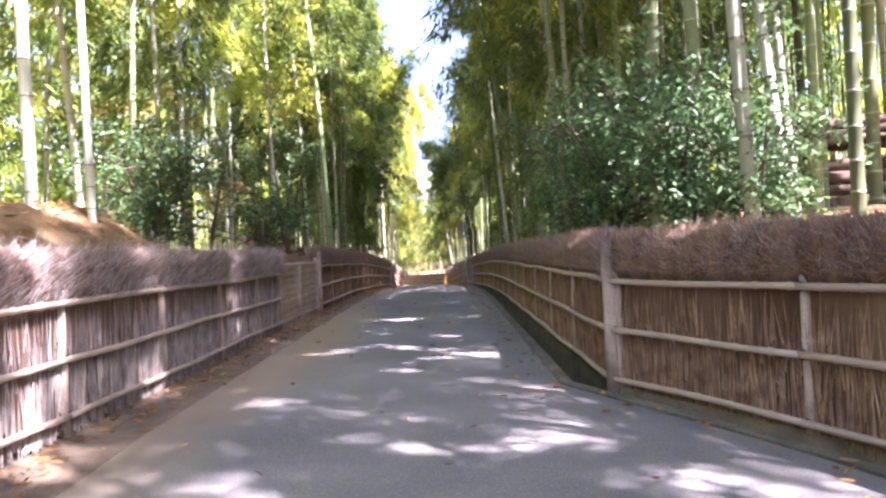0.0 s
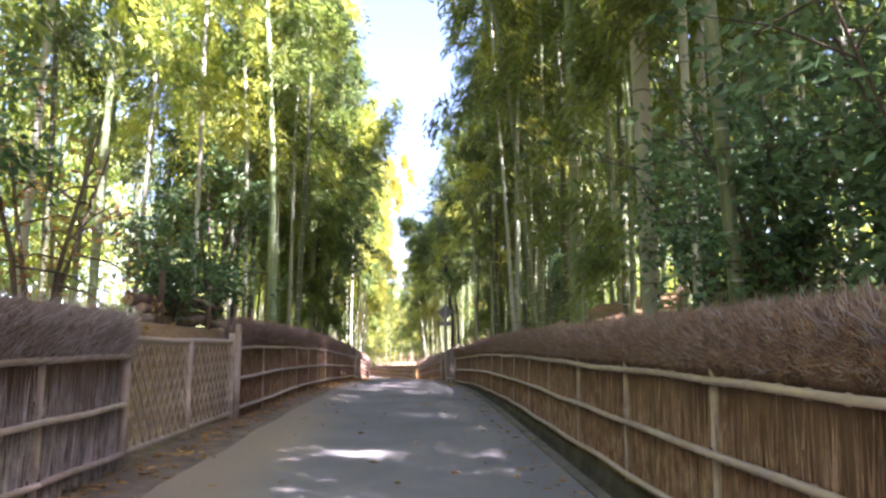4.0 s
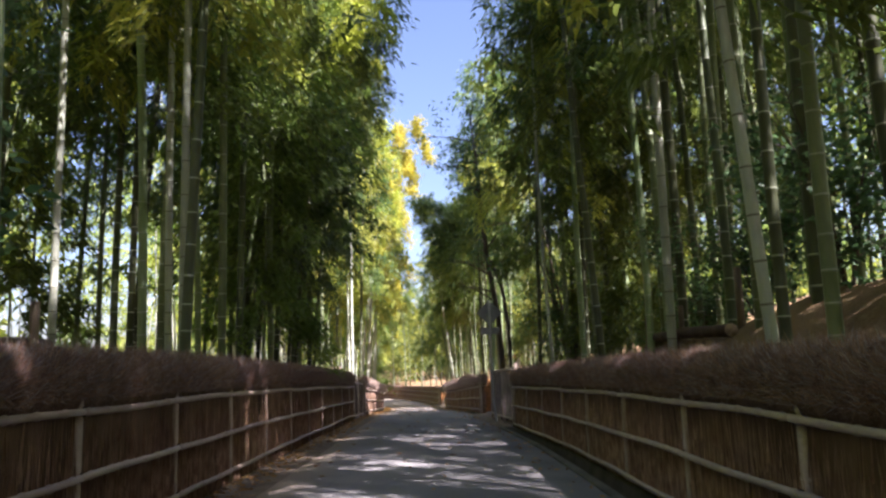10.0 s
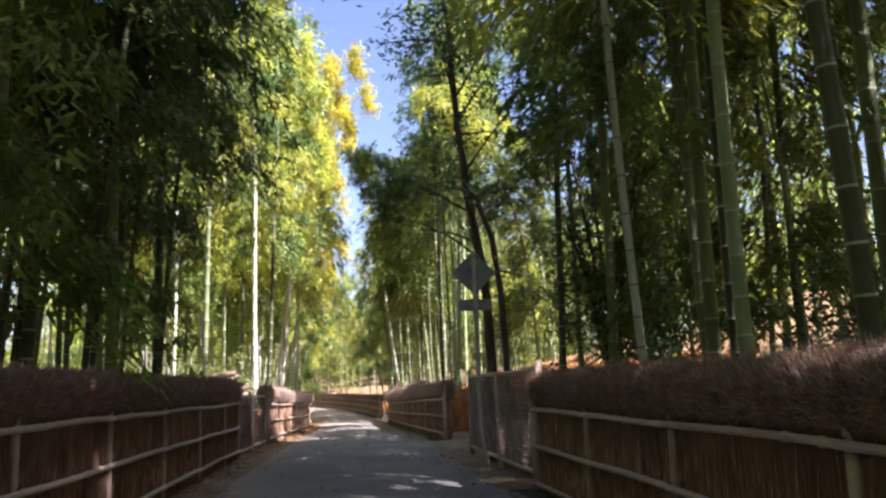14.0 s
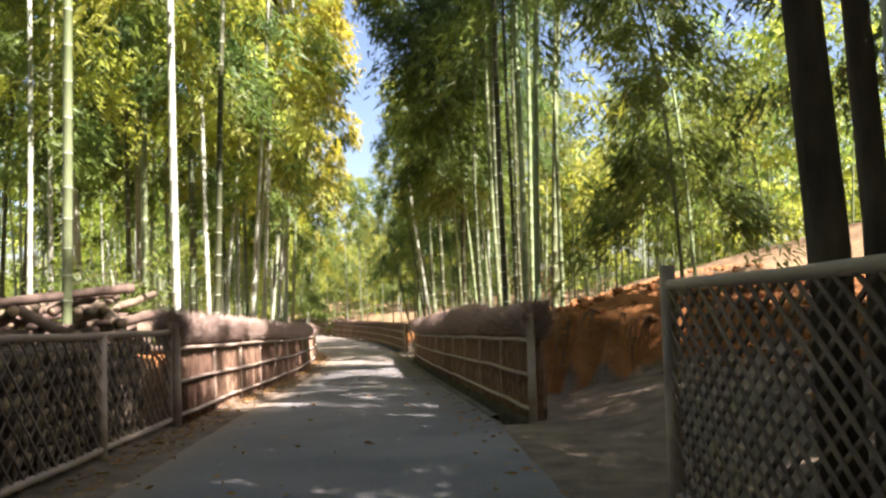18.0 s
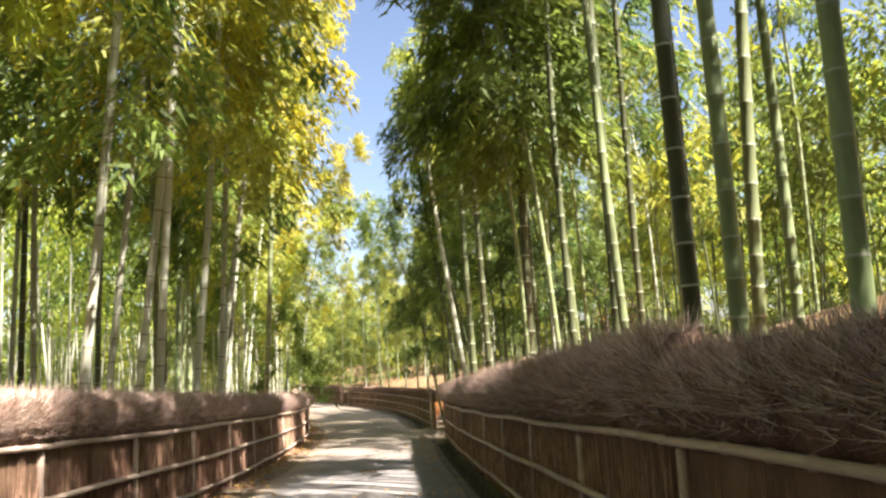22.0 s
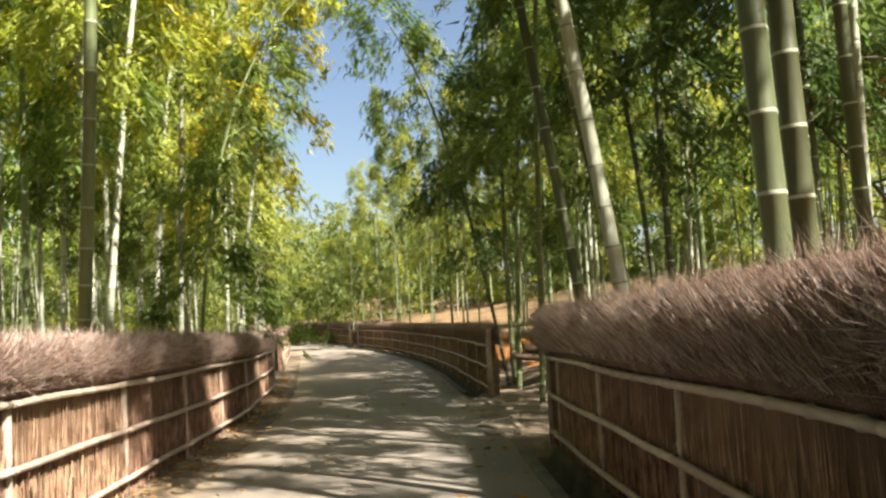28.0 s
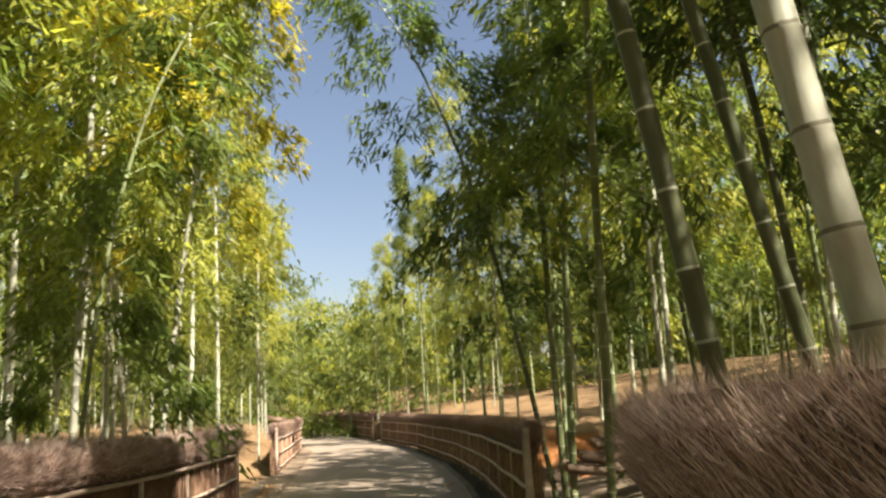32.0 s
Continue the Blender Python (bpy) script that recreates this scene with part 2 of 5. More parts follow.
# dust over the asphalt, by the road's dust value
nt = M_ASPHALT.node_tree
base = nt.nodes["Principled BSDF"].inputs["Base Color"]
dust_mix, dust_at, dust_add, dust_ramp, dust_noise = nt.nodes.new("ShaderNodeMix"), nt.nodes.new("ShaderNodeAttribute"), nt.nodes.new("ShaderNodeMath"), nt.nodes.new("ShaderNodeValToRGB"), nt.nodes.new("ShaderNodeTexNoise")
dust_noise.inputs["Scale"].default_value, dust_noise.inputs["Detail"].default_value = 1.7, 7
dust_at.attribute_name = "dust"
dust_add.operation = "ADD"
dust_mix.data_type = "RGBA"
dust_mix.inputs["B"].default_value = (0.27, 0.215, 0.155, 1)
dust_ramp.color_ramp.elements[0].position, dust_ramp.color_ramp.elements[1].position = 0.60, 0.98
nt.links.new(base.links[0].from_socket, dust_mix.inputs["A"])
nt.links.new(dust_at.outputs["Fac"], dust_add.inputs[0])
nt.links.new(dust_noise.outputs["Fac"], dust_add.inputs[1])
nt.links.new(dust_add.outputs[0], dust_ramp.inputs[0])
nt.links.new(dust_ramp.outputs[0], dust_mix.inputs["Factor"])
nt.links.new(dust_mix.outputs["Result"], base)

# ---- mesh helpers ----


def mesh_of(name, verts, faces, mats, smooth=False, index=None):
    me = bpy.data.meshes.new(name)
    me.from_pydata([tuple(v) for v in verts], [], faces)
    for m in mats:
        me.materials.append(m)
    if index is not None:
        me.polygons.foreach_set("material_index", index)
    if smooth:
        me.polygons.foreach_set("use_smooth", [True] * len(me.polygons))
    me.update()
    return me


def quads_np(name, verts, mats, index=None):
    """A mesh of separate faces from an (n, corners, 3) array."""
    n, c = len(verts), verts.shape[1]
    me = bpy.data.meshes.new(name)
    me.vertices.add(c * n)
    me.vertices.foreach_set("co", np.ascontiguousarray(verts, dtype=np.float32).ravel())
    me.loops.add(c * n)
    me.loops.foreach_set("vertex_index", np.arange(c * n, dtype=np.int32))
    me.polygons.add(n)
    me.polygons.foreach_set("loop_start", np.arange(0, c * n, c, dtype=np.int32))
    for m in mats:
        me.materials.append(m)
    if index is not None:
        me.polygons.foreach_set("material_index", np.asarray(index, dtype=np.int32))
    me.update()
    return me


def part(name, me, parent, label="", kind="", m=None):
    ob = new(name, me)
    ob.parent = parent
    if m is not None:
        ob.matrix_local = m
    return tagged(ob, label, kind=kind)


def tube(path, radii, sides=8, cap=True):
    """Verts and faces of a tube round a line of points."""
    pts = [Vector(p) for p in path]
    radii = [float(r) for r in radii]
    verts, faces = [], []
    for i, p in enumerate(pts):
        a = (pts[min(i + 1, len(pts) - 1)] - pts[max(i - 1, 0)]).normalized()
        side = a.cross(Vector((0.13, 0.97, 0.21)) if abs(a.y) < 0.9 else Vector((1, 0, 0.1))).normalized()
        up = side.cross(a)
        for k in range(sides):
            w = 2 * math.pi * k / sides
            verts.append(p + radii[i] * (math.cos(w) * side + math.sin(w) * up))
    for i in range(len(pts) - 1):
        for k in range(sides):
            k2 = (k + 1) % sides
            faces.append((i * sides + k, i * sides + k2, (i + 1) * sides + k2, (i + 1) * sides + k))
    if cap:
        faces.append(tuple(range(sides))[::-1])
        faces.append(tuple((len(pts) - 1) * sides + k for k in range(sides)))
    return verts, faces


def joined(chunks):
    """One list of verts and faces from several."""
    verts, faces = [], []
    for v, f in chunks:
        o = len(verts)
        verts.extend(v)
        faces.extend(tuple(i + o for i in q) for q in f)
    return verts, faces


def box(x0, x1, y0, y1, z0, z1):
    v = [Vector((x, y, z)) for z in (z0, z1) for y in (y0, y1) for x in (x0, x1)]
    return v, [(0, 2, 3, 1), (4, 5, 7, 6), (0, 1, 5, 4), (2, 6, 7, 3), (0, 4, 6, 2), (1, 3, 7, 5)]


def leaf_quads(rng, centres, lengths, widths, droop=0.6, spread=1.0, lance=False, aim=None):
    """Leaves at the centres, hanging outward and down: pointed ovals, or slim lances of three corners."""
    n = len(centres)
    ang = rng.uniform(0, 2 * np.pi, n) if aim is None else aim + 0.75 * rng.normal(size=n)
    down = -droop + spread * 0.5 * rng.normal(size=n)
    d = np.stack([np.cos(ang), np.sin(ang), down], 1)
    d /= np.linalg.norm(d, axis=1)[:, None]
    s = np.cross(d, rng.normal(size=(n, 3)) if aim is None else np.array([0, 0, 1.0]) + 0.55 * rng.normal(size=(n, 3)))
    s /= np.linalg.norm(s, axis=1)[:, None] + 1e-9
    L, W = lengths[:, None], widths[:, None]
    if lance:
        return np.stack([centres - s * W * 0.5, centres + s * W * 0.5, centres + d * L], 1)
    return np.stack([centres, centres + d * L * 0.4 + s * W * 0.5, centres + d * L, centres + d * L * 0.4 - s * W * 0.5], 1)


# ---- the plan: one set of lines for the whole lane ----
GY = [-60, 0, 16, 22, 27, 31, 37, 43, 48, 52, 58, 66, 72, 85, 100, 115, 140, 400]
GZ = [0.30, 0.26, 0.27, 0.26, 0.17, 0.04, -0.16, -0.37, -0.62, -0.87, -1.20, -1.60, -1.88, -2.30, -2.6, -2.8, -3.0, -3.0]
LY = [-60, 0, 6, 16, 30, 45, 56, 60, 65, 70, 75.2, 83, 94.5, 115, 140]
LX = [-2.9, -2.87, -2.85, -2.92, -3.0, -3.15, -3.27, -3.45, -3.8, -4.3, -5.15, -6.7, -9.0, -17, -30]
RY = [-60, 0.0, 4.2, 6.5, 15, 19, 30, 35.4, 40.3, 44.7, 50, 60, 66, 72.2, 78, 84, 92, 100, 107, 115, 140]
RX = [4.0, 3.75, 2.48, 1.52, 1.62, 1.68, 1.68, 1.52, 1.30, 1.30, 1.02, 0.53, 0.36, -0.10, -0.65, -1.5, -3.4, -6.2, -9.0, -12.5, -25]


def zg(y):
    """Height of the lane, rounded between its corners."""
    return float(np.mean(np.interp([y - 3, y - 1.5, y, y + 1.5, y + 3], GY, GZ)))


def fl(y):
    return float(np.interp(y, LY, LX))


def fr(y):
    return float(np.interp(y, RY, RX))


def smooth(a, b, v):
    t = min(1.0, max(0.0, (v - a) / (b - a)))
    return t * t * (3 - 2 * t)


def bump(a, b, w, v):
    """1 between a and b, falling to 0 over w on both sides."""
    return smooth(a - w, a, v) * (1 - smooth(b, b + w, v))


def bank_start(y):
    """How far behind the right fence line its bank begins."""
    return 0.12 + (3.8 + 0.5 * noise.noise((0.5, y * 0.8, 4.0))) * bump(40.8, 46.0, 2.6, y) + 3.8 * bump(66.8, 76.0, 1.8, y)


def ground_z(x, y):
    z = zg(y)
    n = noise.noise((x * 0.35, y * 0.35, 3.0)) * 0.22 + noise.noise((x * 1.4, y * 1.4, 9.0)) * 0.07 + noise.noise((x * 4.1, y * 4.1, 2.0)) * 0.03
    if x > fr(y):
        d = x - fr(y)
        start = bank_start(y) + 0.35 * noise.noise((x * 1.3, y * 1.9, 11.0)) * bump(39, 49, 2, y)
        high = 1.0 + 0.15 * bump(14, 22, 5, y) - 0.25 * bump(30, 36, 4, y) - 0.25 * bump(60, 140, 6, y) + 0.22 * bump(41, 47, 2, y)
        high += 0.7 * bump(22.5, 31, 3, y) * smooth(0.5, 2.6, d)
        rise = smooth(start, start + 0.55 - 0.2 * bump(40, 49, 1, y), d)
        z += rise * (high + (0.13 + 0.10 * bump(49, 60, 3, y) - 0.08 * bump(34, 46, 3, y)) * min(max(d - start, 0), 18) + n) + (1 - rise) * (0.27 * max(0, d - 0.8) + 0.7 * n * min(d, 1)) + 0.9 * rise * (1 - rise) * noise.noise((x * 1.8, y * 1.8, 6.0)) * bump(39, 50, 1.5, y)
        z += (0.16 * noise.noise((x * 2.6, y * 2.6, 1.0)) + 0.07 * noise.noise((x * 6.0, y * 6.0, 4.0))) * bump(start - 1.0, start + 2.5, 0.6, d) * bump(40, 52, 1.5, y)
        z += 0.02 * max(0, d - 14)
    elif x < fl(y):
        d = fl(y) - x
        start = 0.12 + 2.0 * bump(12.5, 16, 1.2, y) + 2.0 * bump(41, 45, 1.2, y) + 2.4 * bump(76.2, 81.6, 1.6, y)
        high = 1.0 + 0.25 * bump(-5, 36, 6, y) - 0.15 * bump(46, 140, 5, y) - 0.5 * bump(76, 86, 3, y)
        rise = smooth(start, start + 0.6 + 2.0 * bump(75.6, 82.3, 1.0, y), d)
        z += 0.62 * bump(1, 9.3, 1.0, y) * bump(1.4, 7, 0.9, d)
        z += rise * (high + n + 0.05 * min(max(d - start, 0), 8)) + (1 - rise) * 0.3 * n * min(d, 1)
        z -= smooth(12, 40, d) * 4.0 * smooth(30, 46, y)
    else:
        d = fr(y) - x
        if y < 35.3 or y > 44.5:
            z -= 0.24 * smooth(0.10, 0.16, d) * (1 - smooth(0.40, 0.46, d)) * (1 - bump(66, 72.2, 0.2, y))
        z += 0.05 * (1 - smooth(0.0, 0.35, x - fl(y))) * (1 + n * 3)
    return z


# ---- ground sheet, road ----
left_off = [-1500, -500, -200, -110, -70, -50, -38, -30, -24, -19, -15, -12, -9.5, -7.5, -6, -4.8, -3.8, -3.0, -2.4, -1.9, -1.45, -1.05, -0.72, -0.45, -0.2, -0.1, 0.0]
mid_off = [0.06, 0.15, 0.25, 0.4, 0.6, 0.8, 0.95]
right_off = [-0.5, -0.46, -0.43, -0.40, -0.28, -0.16, -0.13, -0.10, 0.0, 0.1, 0.2, 0.45, 0.72, 1.05, 1.45, 1.9, 2.4, 2.7, 3.0, 3.2, 3.4, 3.6, 3.8, 4.0, 4.2, 4.4, 4.7, 5, 5.5, 6, 7.5, 9.5, 12, 15, 19, 24, 30, 38, 50, 70, 110, 200, 500, 1500]
ys = [-1500, -500, -200, -100, -60, -40, -30, -24, -18] + [-14 + 0.55 * k for k in range(94)] + [37.7 + 0.25 * k for k in range(60)] + [52.7 + 0.55 * k for k in range(115)] + [118, 122, 128, 136, 146, 170, 220, 400, 800, 1500]
gverts, gfaces = [], []
ncol = len(left_off) + len(mid_off) + len(right_off)
for y in ys:
    a, b = fl(y), fr(y)
    cols = [a + o for o in left_off] + [a + (b - 0.5 - a) * f for f in mid_off] + [b + o for o in right_off]
    for x in cols:
        gverts.append((x, y, ground_z(x, y)))
for j in range(len(ys) - 1):
    for i in range(ncol - 1):
        gfaces.append((j * ncol + i, j * ncol + i + 1, (j + 1) * ncol + i + 1, (j + 1) * ncol + i))
gidx = []
for j in range(len(ys) - 1):
    ym = (ys[j] + ys[j + 1]) / 2
    for i in range(ncol - 1):
        d = gverts[j * ncol + i][0] - fr(ym)
        gidx.append(1 if -0.44 < d < -0.05 and (ym < 35.3 or 44.6 < ym < 66 or ym > 72.3) else 0)


def soil_at(x, y):
    """How much bare orange soil lies at a place, 0 to 1."""
    d, e = x - fr(y), fl(y) - x
    if d > 0:
        s = bank_start(y)
        return max(bump(40, 60, 2, y) * bump(s + 0.05, s + 2.2 + 4 * bump(38, 47, 2, y), 0.7, d), bump(67, 80, 2, y) * bump(s, s + 1.3, 0.6, d), 0.25 * bump(4, 12, 1.5, y) * bump(1.5, 4, 0.6, d))
    return 0.2 * bump(1, 9.5, 1.5, y) * bump(1.0, 5, 0.8, e) + 0.5 * bump(47, 75, 3, y) * bump(0.3, 1.8, 0.5, e)


def dirt_at(x, y):
    """How much trodden dirt lies at a place, 0 to 1."""
    d, e = x - fr(y), fl(y) - x
    if d <= 0 and e <= 0:
        return 1.0
    return 1 - smooth(bank_start(y) - 0.6, bank_start(y) + 0.1, d) if d > 0 else 1 - smooth(0.05, 0.35, e)


ground_mesh = mesh_of("ground", gverts, gfaces, [M_GROUND, M_GUTTER], True, gidx)
for name, fn in (("dirt", dirt_at), ("soil", soil_at)):
    at = ground_mesh.attributes.new(name, "FLOAT", "POINT")
    at.data.foreach_set("value", [fn(v[0], v[1]) for v in gverts])
tagged(new("ground", ground_mesh), "forest floor of dry leaves and orange soil banks", "ground", kind="structure")

rverts, rfaces = [], []
ry = [-60, -40, -25] + [-15 + 0.5 * k for k in range(280)]
for y in ry:
    a = fl(y) + 0.42 + 0.10 * noise.noise((0, y * 0.6, 1)) + 0.04 * noise.noise((0, y * 3.1, 5))
    b = fr(y) - 0.53 + 0.02 * noise.noise((7, y * 1.5, 1))
    for k in range(9):
        x = a + (b - a) * k / 8
        rverts.append((x, y, zg(y) + 0.016 + 0.03 * math.sin(math.pi * k / 8) + (-0.03 if k in (0,) else 0)))
for j in range(len(ry) - 1):
    for k in range(8):
        rfaces.append((j * 9 + k, j * 9 + k + 1, (j + 1) * 9 + k + 1, (j + 1) * 9 + k))
road_mesh = mesh_of("road", rverts, rfaces, [M_ASPHALT], True)
dust = road_mesh.attributes.new("dust", "FLOAT", "POINT")
dust.data.foreach_set("value", [max((0.66, 0.36, 0.14, 0.03, 0, 0, 0, 0.05, 0.16)[i % 9] + (0.25, 0.30, 0.26, 0.12, 0, 0, 0, 0, 0)[i % 9] * bump(8, 16, 3, v[1]), 0.34 * smooth(52, 62, v[1])) for i, v in enumerate(rverts)])
tagged(new("road", road_mesh), "narrow worn grey asphalt lane with leaf litter edges", "road", kind="structure")


def kerb(y0, y1):
    v, f = [], []
    y, first = y0, True
    while y <= y1 + 1e-6:
        x = fr(y) - 0.53
        z = zg(y)
        o = len(v)
        for dx, dz in ((0, -0.02), (0, 0.035), (0.02, 0.045), (0.09, 0.045), (0.11, 0.035), (0.11, -0.25)):
            v.append(Vector((x + dx, y, z + dz + 0.006 * noise.noise((x * 3, y * 2.3, dx * 9)))))
        if not first:
            for k in range(5):
                f.append((o - 6 + k, o - 5 + k, o + 1 + k, o + k))
        first = False
        y += 0.5
    ob = new("kerb", mesh_of("kerb", v, f, [M_KERB]))
    tagged(ob, "low weathered concrete kerb beside a shallow gutter", "kerb", kind="structure")


kerb(-20, 35.3)
kerb(45, 65.5)
kerb(72.5, 110)

# ---- brushwood fence ----
PANEL = 1.9


def twig(rng, base, d, length, r):
    """A thin three-sided stick tapering to a point."""
    d, length, r = Vector(d).normalized(), float(length), float(r)
    side = d.cross(Vector((0.3, 0.2, 0.93))).normalized()
    up = side.cross(d)
    c = Vector(base)
    v = [c + r * (math.cos(2.094 * k) * side + math.sin(2.094 * k) * up) for k in range(3)] + [c + d * length]
    return v, [(0, 1, 3), (1, 2, 3), (2, 0, 3)]


def rail_mesh(length, r, seed):
    rng = np.random.default_rng(seed)
    pts, rad, x = [], [], 0.0
    step = 0.3
    off = rng.uniform(0, step)
    marks = [0.0, length]
    x = off
    while x < length:
        marks += [x - 0.02, x, x + 0.02]
        x += step * rng.uniform(0.85, 1.15)
    nodes = set(marks[3::3])
    for m in sorted(set(min(max(m, 0), length) for m in marks)):
        bow = math.sin(math.pi * m / length)
        pts.append((m, 0.006 * bow * math.sin(m * 2 + seed), 0.012 * bow * math.sin(m * 1.3 + seed * 2)))
        rad.append(r * (1.22 if m in nodes else 1.0 - 0.06 * (m > 0.5 * length)))
    v, f = tube(pts, rad, 8)
    return mesh_of("rail", v, f, [M_RAIL], True)


def brush_meshes(seed, pale, fuzz=1.0, tall=1.0, long=False):
    rng = np.random.default_rng(seed)
    tw = M_TWIG_PALE if pale else M_TWIG_GREY if fuzz > 1 else M_TWIG
    # backing: a wavy slab of packed brush
    v, f = [], []
    nx, nz = 16, 8
    for s in (-1, 1):
        for i in range(nx + 1):
            for k in range(nz + 1):
                x, z = PANEL * i / nx, 0.10 + 1.12 * k / nz
                v.append(Vector((x, s * (0.05 + 0.012 * noise.noise((x * 9, z * 1.5, seed + s))), z - (0.05 * abs(noise.noise((x * 7, 0, seed))) if k == 0 else 0))))
    h = (nx + 1) * (nz + 1)
    for i in range(nx):
        for k in range(nz):
            a = i * (nz + 1) + k
            f.append((a, a + nz + 1, a + nz + 2, a + 1))
            f.append((h + a, h + a + 1, h + a + nz + 2, h + a + nz + 1))
    for k in range(nz):
        for e in (0, nx * (nz + 1)):
            f.append((e + k, e + k + 1, h + e + k + 1, h + e + k))
    slab = mesh_of("brush_slab", v, f, [M_BRUSH], True)
    chunks = []
    for k in range(430):
        x = rng.uniform(0.01, PANEL - 0.01)
        z0 = rng.uniform(0.02, 0.12) if k % 3 else rng.uniform(0.1, 0.8)
        chunks.append(twig(rng, (x, -0.055 - rng.uniform(0, 0.02), z0), (rng.normal() * 0.09, rng.normal() * 0.02, 1), rng.uniform(0.5, 1.1) if k % 3 else rng.uniform(0.25, 0.45), rng.uniform(0.004, 0.009)))
    facing = mesh_of("brush_facing", *joined(chunks), [tw])
    # thatch: a rounded core with bristling ends
    v, f = [], []
    prof = [(-0.055, 1.05), (-0.09, 1.14), (-0.125, 1.28), (-0.11, 1.40), (-0.04, 1.47), (0.05, 1.47), (0.12, 1.40), (0.14, 1.28), (0.10, 1.14), (0.055, 1.05)]
    m = len(prof)
    lift = lambda z: z if z < 1.1 else 1.1 + (z - 1.1) * tall
    for i in range(nx + 1):
        x = PANEL * i / nx
        for q, (y, z) in enumerate(prof):
            z = lift(z)
            w = 0.05 * noise.noise((x * 4, q * 0.8, seed * 3.1)) * min(1, 6 * x * (PANEL - x))
            v.append(Vector((x, y * (1 + 2.2 * w) * (fuzz if z > 1.1 else 1), z + w)))
    for i in range(nx):
        for q in range(m):
            q2 = (q + 1) % m
            f.append((i * m + q, (i + 1) * m + q, (i + 1) * m + q2, i * m + q2))
    f.append(tuple(range(m)))
    f.append(tuple(nx * m + q for q in range(m))[::-1])
    core = mesh_of("thatch_core", v, f, [M_THATCH], True)
    chunks = []
    # pale: long strands combed one way; plain: short stubble; bushy: curly twig ends over the upper half; long: spreading twigs
    count = 2900 if pale else 6500 if long else 6200 if tall > 1 else 5200 if fuzz > 1 else 3600
    for k in range(count):
        x = rng.uniform(-0.05, PANEL)
        w = rng.uniform(-1, 1)
        y, z = 0.12 * fuzz * w, 1.16 + 0.26 * rng.uniform(0, 1) * (1 - 0.4 * abs(w))
        if w < -0.2:
            low = 1.02 if fuzz == 1 else 1.13 if long else 1.22
            z = low + (1.38 - low) * (rng.uniform() if fuzz == 1 or long else rng.uniform() ** 0.6)
        if pale or long:
            d = (rng.normal() * 0.5 + (0.55 if pale else 0.08), w * (0.9 if long else 0.5) + rng.normal() * 0.35 - 0.1, rng.uniform(0.5, 1.1) + (0.5 if long else 0))
            L, r = rng.uniform(0.10, 0.30), rng.uniform(0.0020, 0.0036) if long else rng.uniform(0.0024, 0.0045)
        else:
            q = float(rng.uniform(1.6 if fuzz > 1 else 1.0, 6.6) if k % 9 else rng.uniform(1.0, 3.0))
            (ya, za), (yb, zb) = prof[int(q)], prof[int(q) + 1]
            y, z = (ya + (yb - ya) * (q % 1)) * fuzz * 0.97, za + (zb - za) * (q % 1) - 0.01
            out = (y / (0.13 * fuzz), max(-0.1, (z - 1.26) / 0.2))
            stray = 0.75 if fuzz > 1 else 0.4
            d = (rng.normal() * stray, out[0] * 0.8 + rng.normal() * 0.4, out[1] + 0.35 + 0.35 * rng.normal())
            L = rng.uniform(0.05, 0.12) if k % 6 else rng.uniform(0.12, 0.20)
            L, r = L * (1.3 if tall > 1 else 1.0 if fuzz > 1 else 0.75), rng.uniform(0.0020, 0.0036)
        chunks.append(twig(rng, (x, y, lift(z)), d, L, r))
    bristle = mesh_of("thatch_bristle", *joined(chunks), [tw, M_TWIG_TIP if fuzz > 1 else M_TWIG_PALE], False, [1 if (i // 3) % 5 < (4 if fuzz > 1 else 2) else 0 for i in range(3 * len(chunks))])
    return slab, facing, core, bristle


def tie_mesh():
    v, f = [], []
    for k in range(2):
        n = 6
        c, ff = tube([(0.014 * (k - 0.5), 0.032 * math.cos(w), 0.032 * math.sin(w)) for w in [2 * math.pi * i / n for i in range(n + 1)]], [0.008] * (n + 1), 3, False)
        o = len(v)
        v += c
        f += [tuple(i + o for i in q) for q in ff]
    return mesh_of("tie", v, f, [M_ROPE])


TIE = tie_mesh()
RAILS = [rail_mesh(PANEL + 0.06, 0.026, k) for k in range(5)]
pv, pf = tube([(0, 0, -0.10), (0, 0, 0.28), (0, 0, 0.30), (0, 0, 0.32), (0, 0, 0.70), (0, 0, 0.72), (0, 0, 0.74), (0, 0, 1.24)], [0.037, 0.036, 0.041, 0.036, 0.036, 0.041, 0.035, 0.034], 10)
POST = mesh_of("post", pv, pf, [M_RAIL], True)
BRUSH = [brush_meshes(k, False) for k in range(4)]
BRUSH_TALL = [brush_meshes(30 + k, False, 1.4, 1.32) for k in range(2)]
BRUSH_LONG = [brush_meshes(40 + k, False, 1.4, 1.4, True) for k in range(2)]
BRUSH_FUZZY = [brush_meshes(20 + k, False, 1.5) for k in range(3)]
BRUSH_PALE = [brush_meshes(10 + k, True) for k in range(3)]


